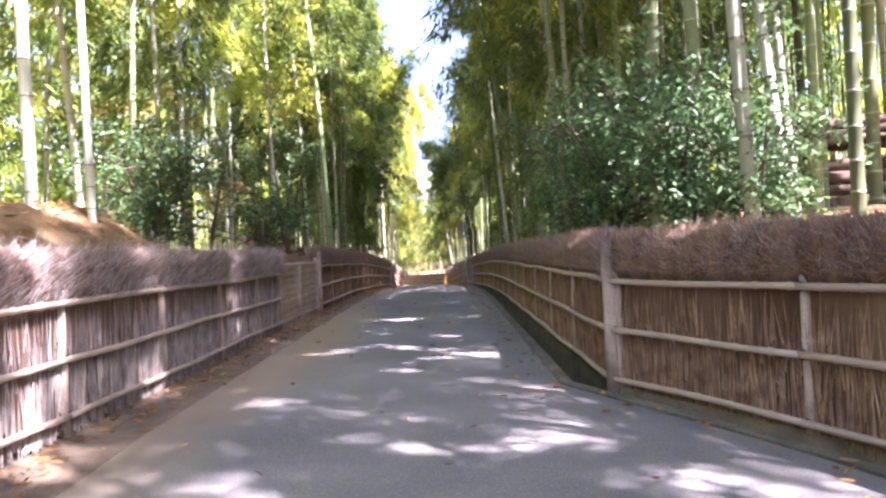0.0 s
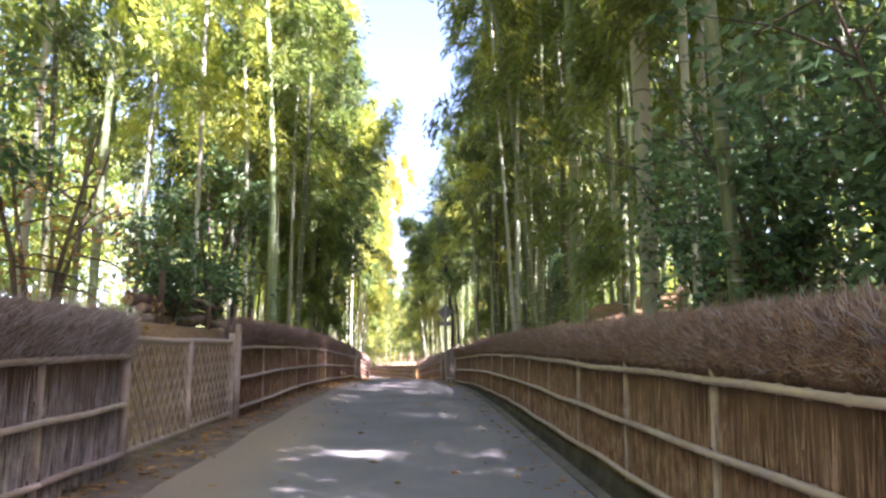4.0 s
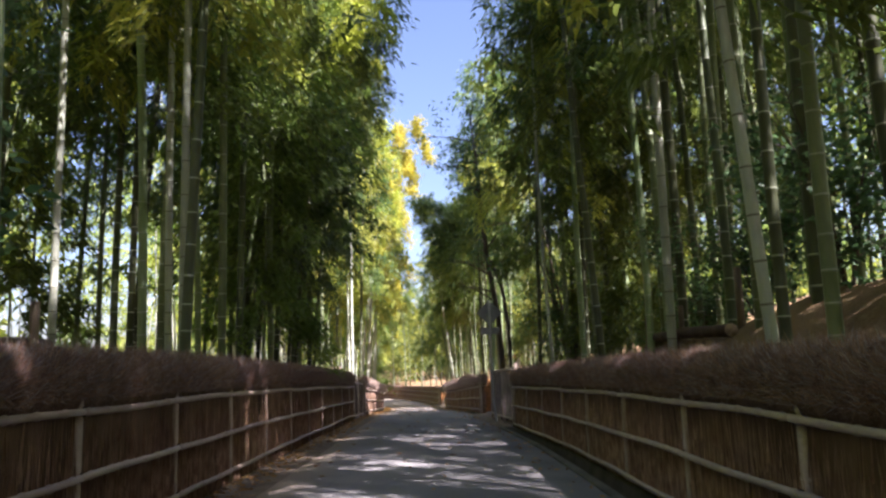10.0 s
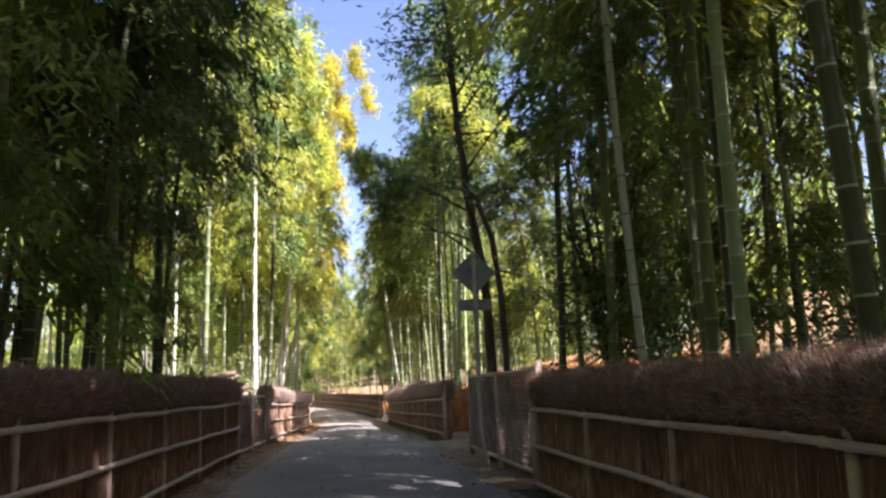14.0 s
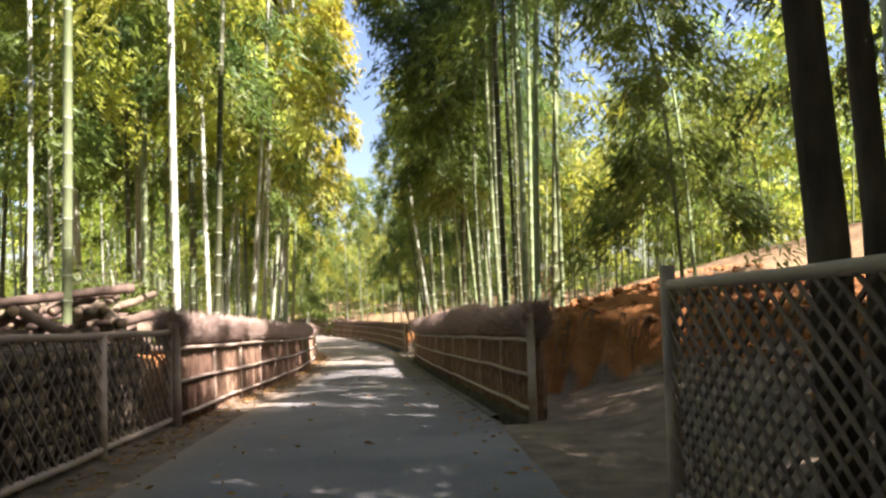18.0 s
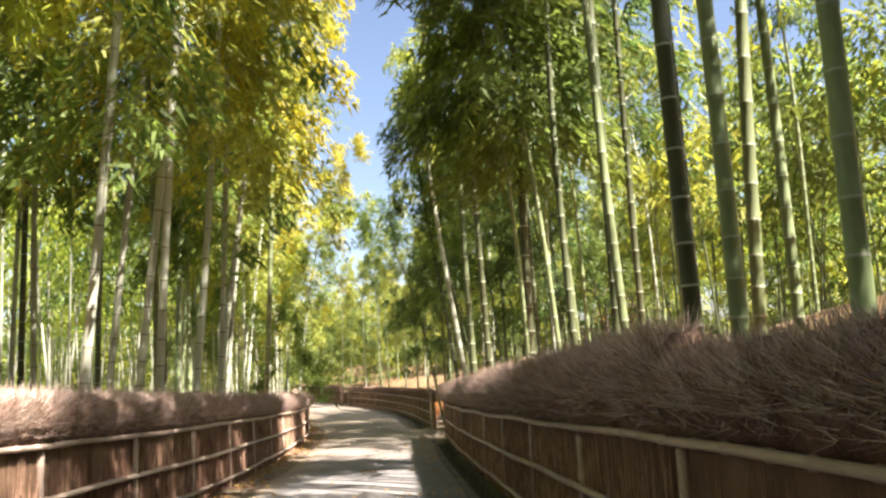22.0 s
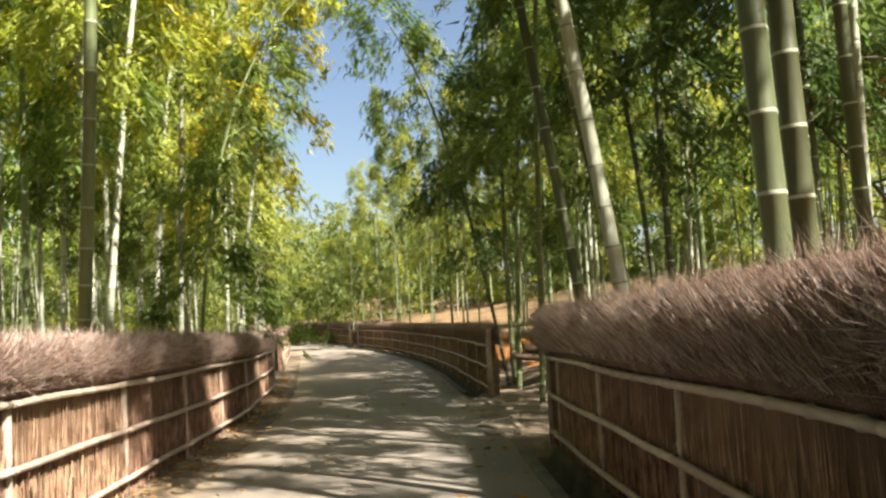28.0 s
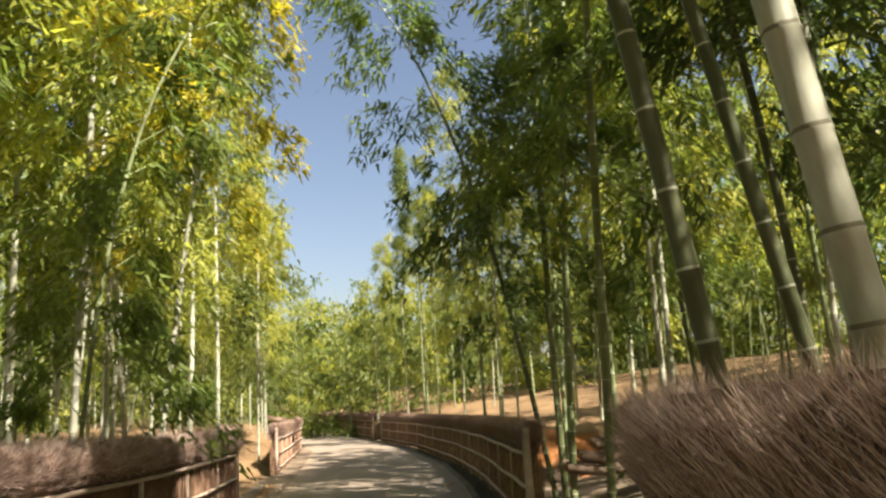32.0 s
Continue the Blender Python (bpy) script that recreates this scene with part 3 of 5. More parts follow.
def fence_panel(k, pale=False, fuzzy=False, tall=False, long=False):
    slab, facing, core, bristle = BRUSH_LONG[k % 2] if long else BRUSH_TALL[k % 2] if tall else BRUSH_FUZZY[k % 3] if fuzzy else (BRUSH_PALE if pale else BRUSH)[k % (3 if pale else 4)]
    root = new("brushwood_fence")
    part("backing", slab, root)
    part("brush_facing", facing, root, "vertical brown twigs", "stuff")
    part("thatch", core, root)
    part("thatch_bristle", bristle, root, "bristling twig ends along the top", "stuff")
    part("post", POST, root, "upright bamboo post", m=pose(0.0, -0.055, 0))
    for i, z in enumerate((0.20, 0.63, 1.06)):
        part("rail", RAILS[(k + i) % 5], root, "tan bamboo rail", m=pose(-0.03, -0.105, z))
        part("tie", TIE, root, "black rope tie", m=pose(0.0, -0.085, z))
    lab = "grey weathered brushwood fence panel with three bamboo rails" if pale else "brown brushwood fence panel with a tall bushy twig top" if tall else "brown brushwood fence panel with a bushy twig top" if fuzzy else "brown brushwood fence panel with three bamboo rails"
    return tagged(root, lab, "fence", "brushwood fence panels along the lane")


MASTER = [fence_panel(k) for k in range(4)]
MASTER_PALE = [fence_panel(k, True) for k in range(3)]
MASTER_FUZZY = [fence_panel(k, False, True) for k in range(3)]
MASTER_TALL = [fence_panel(k, False, True, True) for k in range(2)]
MASTER_LONG = [fence_panel(k, False, True, True, True) for k in range(2)]
USED = set()


def fence_run(fn, y0, y1, side, pale=False, height=1.0, dz=0.0, fuzzy=False, tall_from=1e9):
    """Panels along one fence line from y0 to y1; side is 1 where the lane lies to the right of it."""
    p = [Vector((fn(y), y, 0)) for y in np.arange(y0, y1 + 0.05, 0.1)]
    i, k, run = 0, int(y0 * 3) % 7, []
    while i < len(p) - 2:
        j = i
        while j < len(p) - 1 and (p[j] - p[i]).length < PANEL:
            j += 1
        a, b = p[i], p[j]
        lng = (b - a).length
        if lng < 0.4:
            break
        za, zb = zg(a.y) + dz, zg(b.y) + dz
        if side < 0:
            a, b, za, zb = b, a, zb, za
        # the facing of a panel looks to its local -y
        d = b - a
        yaw = math.atan2(d.y, d.x)
        src = MASTER_LONG[k % 2] if a.y > tall_from + 11 else MASTER_TALL[k % 2] if a.y > tall_from else MASTER_FUZZY[k % 3] if fuzzy else (MASTER_PALE if pale else MASTER)[k % (3 if pale else 4)]
        slope = Matrix(((lng / PANEL, 0, 0, 0), (0, 1, 0, 0), ((zb - za) / PANEL, 0, height, 0), (0, 0, 0, 1)))
        if src in USED:
            c = copy_thing(src, Matrix())
        else:
            USED.add(src)
            c = src
        c.matrix_basis = pose(a.x, a.y, za) @ Matrix.Rotation(yaw, 4, "Z")
        for piece in c.children:
            piece.matrix_parent_inverse = slope
        run.append((c, slope))
        k += 1
        i = j
    ENDS.append((*run[0], side > 0, fuzzy))
    ENDS.append((*run[-1], side < 0, fuzzy))


def end_meshes(fuzzy, seed):
    """Loose sticks and bristles that close the open end of a fence."""
    g = np.random.default_rng(seed)
    tw = []
    for k in range(190):
        z = float(g.uniform(0.03, 0.5))
        tw.append(twig(g, (float(g.uniform(-0.07, 0.0)), float(g.uniform(-0.085, 0.085)), z), (g.normal() * 0.05, g.normal() * 0.04, 1), g.uniform(0.5, 0.8), g.uniform(0.004, 0.009)))
    tp = []
    for k in range(1500 if fuzzy else 420):
        w = float(g.uniform(-1, 1))
        tp.append(twig(g, (float(g.uniform(-0.06, 0.05)), 0.13 * w, float(g.uniform(1.02, 1.40)) + (0.15 * float(g.uniform()) if fuzzy else 0)), (-0.55 * abs(g.normal()) - 0.1, 0.6 * w + 0.25 * g.normal(), g.uniform(0.3, 1.1)), g.uniform(0.12, 0.3), g.uniform(0.0018, 0.0035)))
    return mesh_of("end_filling", *joined(tw), [M_TWIG]), mesh_of("end_bristle", *joined(tp), [M_TWIG, M_TWIG_TIP if fuzzy else M_TWIG_PALE], False, [1 if (i // 3) % 3 else 0 for i in range(3 * len(tp))])


ENDS = []
END_MESH = {f: end_meshes(f, 60 + f) for f in (False, True)}
ev, ef = tube([(0, 0, -0.1), (0, 0, 0.5), (0, 0, 0.52), (0, 0, 0.54), (0, 0, 1.36), (0, 0, 1.40)], [0.052, 0.05, 0.056, 0.05, 0.047, 0.04], 12)
END_POST = mesh_of("end_post", ev, ef, [M_RAIL], True)
fence_run(fl, -10, 12.4, 1, pale=True, height=0.95)
fence_run(fl, 16.75, 40.8, 1)
fence_run(fl, 45.2, 75.2, 1, height=0.94, fuzzy=True)
fence_run(fl, 82.9, 95, 1, height=0.95)
fence_run(fl, 99, 113, 1, height=0.92)
fence_run(fr, 0.8, 6.5, -1, height=1.0, dz=-0.14)
fence_run(fr, 6.5, 35.4, -1, height=1.0, dz=-0.13)
fence_run(fr, 44.7, 66, -1, height=0.95, dz=-0.05, fuzzy=True, tall_from=50)
fence_run(fr, 71.5, 99.5, -1, height=0.92)
fence_run(fr, 101.5, 118, -1, height=0.92)
for c, slope, low, fuzzy in ENDS:
    turn = pose(0, 0, 0) if low else pose(PANEL, 0, 0, 0, 0, 180)
    ends = [part("end_filling", END_MESH[fuzzy][0], c, kind="stuff", m=turn), part("end_bristle", END_MESH[fuzzy][1], c, kind="stuff", m=turn), part("end_post", END_POST, c, "thick end post", m=pose(-0.06 if low else PANEL + 0.06, -0.08, 0))]
    for piece in ends:
        piece.matrix_parent_inverse = slope

# ---- bamboo ----


def culm_mesh(name, H, r0, lean, curve, mat_c, seed, sides=9, ring=True):
    """A jointed culm rising from the ground, tip bending over; returns the mesh and its line."""
    rng = np.random.default_rng(seed)
    pts, rad, idx, z, k = [], [], [], -0.4, 0
    line = lambda h: Vector((lean * h + curve * (max(h, 0) / H) ** 3.2 * H * 0.34, 0.02 * math.sin(h * 0.6 + seed) * h * 0.25, h - 0.10 * abs(curve) * (max(h, 0) / H) ** 4 * H))
    taper = lambda h: r0 * (1 - 0.35 * max(h, 0) / H - 0.55 * (max(h, 0) / H) ** 3)
    nodes = []
    h = -0.4
    while h < H:
        nodes.append(h)
        h += 0.20 + 0.24 * min(1, (h + 0.6) / 3.0) + 0.02 * float(rng.uniform())
    for h in nodes:
        r = taper(h)
        if ring:
            for dh, s in ((0, 0.98), (0.014, 1.07), (0.032, 1.0)):
                pts.append(line(h + dh))
                rad.append(r * s)
        else:
            pts.append(line(h))
            rad.append(r)
    v, f = tube(pts, rad, sides, False)
    n = len(pts) - 1
    mi = []
    for i in range(n):
        q = i % 3
        mi += [(1 if q == 1 else 0) if ring else 0] * sides
    return mesh_of(name, v, f, [mat_c, M_NODE_DARK if mat_c is M_CULM_PALE else M_NODE], True, mi), line, taper


def branch_and_leaves(line, H, seed, mat_l, mat_l2, mix, start=0.36, count=15, per=210, reach=1.5, leaf=(0.15, 0.28)):
    """Two branches a joint, each ending in a drooping plume of bunched leaves."""
    rng = np.random.default_rng(seed)
    chunks, centres, tags, aims = [], [], [], []
    hs = np.linspace(start * H, H * 0.99, count)
    for h in map(float, hs):
        f = h / H
        p = line(h)
        L = reach * (1.1 - 0.55 * f) * float(rng.uniform(0.6, 1.3))
        a0 = rng.uniform(0, 2 * math.pi)
        for s in range(2):
            a = a0 + s * (2.2 + rng.uniform(-0.5, 0.5))
            out = Vector((math.cos(a), math.sin(a), 0))
            ends = [p, p + out * L * 0.5 + Vector((0, 0, L * 0.35)), p + out * L + Vector((0, 0, L * 0.22)), p + out * L * 1.3 - Vector((0, 0, L * 0.30))]
            chunks.append(tube([ends[0], ends[1], ends[3]], [0.010, 0.007, 0.003], 3, False))
            bunch = max(6, int(per // 7 * float(rng.uniform(0.6, 1.4))))
            t = rng.uniform(0.42, 1.0, bunch)
            seg = np.array([list(e) for e in ends])
            q = np.stack([np.interp(t, [0, 0.38, 0.75, 1], seg[:, c]) for c in range(3)], 1)
            q += rng.normal(size=(bunch, 3)) * np.array([0.13, 0.13, 0.08]) - np.array([0, 0, 1]) * (0.5 * rng.uniform(size=(bunch, 1)) ** 2)
            q = np.repeat(q, 7, 0) + rng.normal(size=(bunch * 7, 3)) * 0.085
            centres.append(q)
            aims.append(np.repeat(a + 0.7 * rng.normal(size=bunch), 7))
            tags.append(np.full(len(q), (h / H + 0.22 * float(rng.normal())) > (1 - mix)))
    centres = np.concatenate(centres)
    n = len(centres)
    faces = leaf_quads(rng, centres, rng.uniform(*leaf, n), rng.uniform(0.042, 0.068, n), 0.9, 1.0, True, np.concatenate(aims))
    return joined(chunks), faces, np.concatenate(tags).astype(int)


def bamboo_master(seed, H, r0, lean, curve, mat_c, mat_l, mat_l2, mix, start, count, reach, label):
    me, line, taper = culm_mesh("culm", H, r0, lean, curve, mat_c, seed, 7)
    (bv, bf), quads, idx = branch_and_leaves(line, H, seed + 50, mat_l, mat_l2, mix, start, count, 180, reach)
    root = new("bamboo")
    part("culm", me, root)
    part("branchwork", mesh_of("branchwork", bv, bf, [M_CULM]), root, kind="stuff")
    part("foliage", quads_np("foliage", quads, [mat_l, mat_l2], idx), root, "drooping sprays of narrow leaves", "stuff")
    return tagged(root, label, "bamboo", "bamboo culms beside the lane")


GREEN = "tall green bamboo culm with pale rings and drooping leaves"
PALE = "tall pale bamboo culm with drooping yellow green leaves"
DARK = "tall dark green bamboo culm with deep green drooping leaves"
BAMBOO = [
    bamboo_master(1, 14.5, 0.062, 0.02, 0.35, M_CULM, M_LEAF, M_LEAF_YEL, 0.25, 0.34, 16, 1.3, GREEN),
    bamboo_master(2, 16.0, 0.076, 0.03, 0.25, M_CULM, M_LEAF, M_LEAF_YEL, 0.15, 0.38, 16, 1.4, GREEN),
    bamboo_master(3, 13.0, 0.050, -0.02, 0.5, M_CULM_PALE, M_LEAF, M_LEAF_YEL, 0.55, 0.26, 17, 1.3, PALE),
    bamboo_master(4, 15.0, 0.056, 0.03, 0.3, M_CULM_PALE, M_LEAF_YEL, M_LEAF, 0.45, 0.32, 16, 1.4, PALE),
    bamboo_master(5, 14.0, 0.064, 0.00, 0.35, M_CULM_DARK, M_LEAF_SHADED, M_LEAF, 0.2, 0.34, 16, 1.4, DARK),
    bamboo_master(6, 9.5, 0.034, 0.04, 0.8, M_CULM, M_LEAF, M_LEAF_YEL, 0.3, 0.10, 19, 1.2, "young green bamboo with leaves drooping low"),
    bamboo_master(7, 14.0, 0.054, 0.03, 0.35, M_CULM_PALE, M_LEAF_YEL, M_LEAF_GOLD, 0.55, 0.30, 17, 1.35, "tall pale bamboo culm with golden yellow leaves"),
    bamboo_master(8, 14.0, 0.064, 0.00, 0.35, M_CULM_DARK, M_LEAF_SHADED, M_LEAF, 0.2, 0.62, 9, 1.2, DARK),
    bamboo_master(9, 15.0, 0.062, 0.01, 0.3, M_CULM_PALE, M_LEAF, M_LEAF_YEL, 0.3, 0.60, 10, 1.2, "tall pale grey bamboo culm, bare below a high leafy top"),
    bamboo_master(11, 15.5, 0.066, 0.01, 0.3, M_CULM, M_LEAF_SHADED, M_LEAF, 0.4, 0.58, 11, 1.3, "tall green bamboo culm, bare below a high leafy top"),
    bamboo_master(12, 10.5, 0.074, 0.0, 0.25, M_CULM_PALE, M_LEAF, M_LEAF_YEL, 0.4, 0.62, 9, 1.0, "thick pale bamboo culm with dark joint rings"),
    bamboo_master(13, 10.0, 0.066, 0.0, 0.25, M_CULM_DARK, M_LEAF_SHADED, M_LEAF, 0.4, 0.60, 9, 1.0, "thick dark green bamboo culm with pale joint rings"),
    bamboo_master(14, 11.0, 0.05, 0.02, 0.4, M_CULM_DARK, M_LEAF_SHADED, M_LEAF, 0.25, 0.28, 17, 1.5, "dark culmed bamboo with a dense low hanging crown coloured as in shade"),
    bamboo_master(15, 9.5, 0.036, 0.03, 0.6, M_CULM, M_LEAF, M_LEAF_SHADED, 0.4, 0.34, 17, 1.3, "young green bamboo with leaf sprays hanging over the fence"),
]
for b in BAMBOO:
    b.location = (0, 0, -60)
BUSED, FAR = set(), []


def plant(kind, x, y, yaw, size=1.0, tilt=0.0, spin=0.0):
    """A culm that leans by tilt towards yaw; spin turns the way in which its top bends over."""
    src = BAMBOO[kind]
    m = pose(x, y, ground_z(x, y), 0, tilt, yaw) @ Matrix.Rotation(radians(spin), 4, "Z") @ Matrix.Diagonal((size, size, size, 1))
    if kind in BUSED and (y > 79 or y < -2 or max(fl(y) - x, x - fr(y)) > 4.6):
        FAR.append((kind, m))
        return None
    if kind in BUSED:
        c = copy_thing(src, Matrix())
    else:
        BUSED.add(kind)
        c = src
    c.matrix_basis = m
    return c


# culms that stand out along the walk, and unseen ones added for shade: kind, x, y, yaw, size, tilt
STANDOUT = [
    (12, 5.0, 12.5, 180, 1.0, 2), (12, 6.0, 14.2, 190, 1.1, 2), (12, 4.7, 15.6, 170, 1.0, 1), (12, 6.1, 16.8, 180, 1.1, 2), (12, 5.4, 18.4, 180, 1.05, 1), (4, 5.8, 43.4, 180, 0.85, 1), (12, 6.0, 45.2, 180, 0.9, 1), (4, 5.4, 41.8, 190, 0.8, 0), (12, 5.9, 42.8, 170, 0.85, 1),
    (12, -3.9, 35.6, 10, 0.95, 2), (12, -4.4, 37.2, 0, 0.9, 2), (12, -4.0, 39.0, -10, 0.85, 2), (12, -5.2, 36.2, 10, 1.0, 3), (12, -4.9, 39.9, 0, 0.9, 2), (12, -5.8, 38.2, 0, 1.0, 2), (5, 5.4, 40.3, 160, 0.9, 0), (5, 6.4, 41.4, 190, 0.9, 0), (5, 7.2, 39.4, 180, 1.0, 0),
    # the first two stand out of view, added to shade the left fence
    (1, 5.0, -1.8, 180, 1.0, 3), (4, 5.1, 1.5, 180, 1.0, 3), (2, 3.0, 7.0, 180, 1.5, 3), (2, 3.55, 7.4, 180, 1.2, 5), (2, 3.9, 8.0, 180, 1.0, 4), (1, 2.9, 8.0, 180, 1.0, 2.5), (1, 4.3, 8.3, 170, 0.8, 0), (0, 1.95, 10.8, 180, 0.9, 4), (1, 2.55, 8.7, 60, 1.0, 0), (2, 2.75, 13.4, 60, 1.0, -2), (2, 2.35, 12.6, 60, 0.9, -3), (5, 3.0, 16.8, 90, 1.0, -5), (1, 2.46, 18.0, 160, 1.2, 2), (0, 2.2, 20.5, 30, 0.9, -6),
    (2, 2.1, 22.9, 180, 1.0, 4), (8, 2.2, 13.5, 150, 1.6, 1), (4, -3.6, 26.6, 0, 1.1, 2), (1, -3.3, 22.1, 20, 1.1, -2), (4, 2.6, 30.8, 180, 1.1, 3), (2, 2.15, 33.5, 170, 0.9, 2),
    (3, -3.75, 47.5, 10, 1.15, 0), (4, -3.7, 49.6, 0, 1.0, 2), (0, 2.1, 48.7, 170, 1.0, -1), (4, 1.75, 50.1, 180, 1.0, 1), (3, -3.9, 55.4, 10, 1.1, 3), (3, -3.75, 56.4, 0, 1.05, 4), (2, -3.7, 57.6, 0, 1.1, 2),
    (11, 1.55, 57.0, 180, 1.15, 0), (0, -4.6, 65.3, 15, 1.15, 3), (0, 0.75, 70.9, 170, 0.9, -2), (0, 0.5, 73.6, 170, 0.9, 1), (11, 0.95, 66.3, 180, 1.08, 8.5), (10, 0.98, 64.85, 180, 1.08, 7.5), (11, 1.5, 66.2, 180, 0.8, 11.5), (11, 0.92, 61.5, 180, 1.15, 1.5), (11, 1.3, 62.0, 180, 1.2, 2),
    (13, 1.75, 55.3, 180, 1.1, 2), (13, 1.45, 56.4, 220, 1.1, 1), (13, 2.2, 56.2, 190, 1.1, 1), (4, 2.9, 55.2, 180, 0.8, 1), (12, 0.35, 73.2, 180, 0.85, 8), (6, -4.9, 71.6, 10, 0.8, 4), (12, 2.3, 68.6, 180, 0.9, 2), (12, 3.6, 66.3, 170, 0.9, 1), (12, 4.4, 68.4, 170, 0.9, 1), (1, 3.2, 37.6, 180, 0.95, 0), (4, 4.2, 36.4, 180, 1.0, 2), (1, 5.1, 38.3, 180, 1.0, 0), (0, 3.4, 34.8, 180, 1.0, 1), (4, 5.6, 36.5, 150, 1.0, 0), (3, -5.8, 71.3, 0, 0.9, 3), (4, 2.8, 64.0, 180, 1.0, 2), (4, 3.9, 66.9, 170, 1.0, 1), (4, 3.9, 60.2, 180, 1.0, 2), (4, 2.3, 68.0, 160, 0.85, 0), (5, -5.0, 70.0, 20, 0.85, 2), (5, -4.9, 34.0, 0, 1.1, 2), (5, -5.3, 37.5, 0, 1.1, 2),
    (5, 4.3, 47.6, 180, 1.0, 0), (5, 5.0, 48.8, 150, 1.05, 0), (5, 4.4, 37.4, 200, 1.0, 0), (5, 4.9, 35.2, 200, 1.0, 0), (4, 8.3, 43.0, 180, 1.0, 2), (4, -4.2, 34.8, 0, 1.1, 2), (4, -5.0, 36.3, 10, 1.1, 3), (4, -4.4, 38.0, 0, 1.1, 2), (0, 9.3, 41.0, 190, 1.0, 0), (0, 10.4, 43.6, 180, 1.0, 1), (2, -3.7, 52.6, 10, 1.1, 4), (6, -4.3, 59.6, 0, 1.1, 5), (6, -4.2, 55.4, 10, 1.1, 3), (6, -5.0, 62.8, -10, 1.1, 3), (6, -5.3, 57.0, 0, 1.1, 3), (6, -6.0, 68.8, 0, 1.0, 3), (6, -7.4, 74.0, 0, 1.05, 2),
]
for i, (k, x, y, yaw, s, tilt) in enumerate(STANDOUT):
    plant(k, x, y, yaw, s, tilt, 0 if k in (5, 6, 12, 13) else 105 if i % 2 else -105)
rng = np.random.default_rng(5)
placed = [(x, y) for _, x, y, *_ in STANDOUT]


def scatter(n, y0, y1, side, d0, d1, kinds, gap=0.55, size=1.0):
    done, tries = 0, 0
    while done < n and tries < 4000:
        tries += 1
        y, d = rng.uniform(y0, y1), d0 + (d1 - d0) * rng.uniform() ** 1.2
        x = fl(y) - d if side < 0 else fr(y) + d
        if side > 0 and (40.4 < y < 48 and d < 4.8 or 66 < y < 72.5 and d < 2.8):
            continue
        if any((x - a) ** 2 + (y - b) ** 2 < gap * gap for a, b in placed):
            continue
        placed.append((x, y))
        yaw = (0 if side < 0 else 180) + (rng.normal() * 45 if d > 3.5 else (1 if rng.uniform() < 0.5 else -1) * (95 + rng.normal() * 28))
        plant(kinds[rng.integers(len(kinds))], x, y, yaw, size * rng.uniform(0.85, 1.2), rng.normal() * 2.0)
        done += 1


scatter(22, -12, 17, -1, 1.2, 7, (0, 1, 2, 3, 3), 0.8)
# two sets of unseen culms round the start, added to shade the lane
scatter(12, -14, 0, 1, 0.5, 3.2, (0, 1, 4), 0.8)
scatter(4, -5, 4.5, 1, 2.0, 5.0, (0, 1, 4), 0.7)
scatter(2, 35.5, 41, 1, 6.0, 8, (4, 0, 4), 0.8)
scatter(22, -6, 17, 1, 1.4, 6, (9, 8, 9, 1, 7), 0.6, 0.95)
scatter(16, 17, 29, -1, 0.9, 7, (0, 2, 4, 3, 1), 0.7)
scatter(14, 28, 39, -1, 0.9, 7, (4, 0, 4, 1, 5), 0.7)
scatter(6, 38, 42.5, -1, 1.2, 6, (4, 4, 0), 0.7)
scatter(9, 8, 15.5, 1, 1.0, 6.0, (7, 9, 8), 0.6)
scatter(36, 17, 40, 1, 0.9, 7, (9, 7, 4, 7, 8, 0), 0.6, 0.95)
scatter(9, 29, 41, 1, 4.8, 10, (0, 1, 4), 0.7, 0.95)
scatter(12, 20, 34, 1, 0.9, 3, (7, 7, 9), 0.5, 1.05)
scatter(14, 6, 30, 1, 1.2, 4.5, (7, 9), 0.5, 1.1)
scatter(4, 5, 12, 1, 4.2, 8, (4, 12, 9), 0.7, 1.1)
# tall culms out of view behind the start, added only for their shade
scatter(3, -18, -4, 1, 1.0, 5, (7, 9), 0.6, 1.25)
scatter(4, 24, 35, 1, 2.0, 5, (7, 9), 0.5, 1.3)
scatter(9, 26, 40, -1, 0.9, 3, (4, 4, 0), 0.5, 1.0)
scatter(28, 45, 70, -1, 1.0, 7, (3, 2, 3, 4, 0), 0.8)
scatter(8, 50.3, 54.8, 1, 0.9, 2.3, (7, 9), 0.5, 0.9)
scatter(10, 59, 72, 1, 2.6, 8, (9, 7, 9, 0, 8), 0.8, 0.75)
scatter(14, 70, 83, -1, 0.6, 6, (3, 2, 3, 2), 0.8)
scatter(16, 83, 105, -1, 0.6, 6, (3, 2, 3, 9), 0.8, 0.78)
scatter(16, 70, 81, 1, 0.6, 6, (0, 9, 9, 2, 8), 0.7, 0.75)
scatter(20, 81, 108, 1, 0.6, 6, (0, 2, 9, 0), 0.7, 0.72)


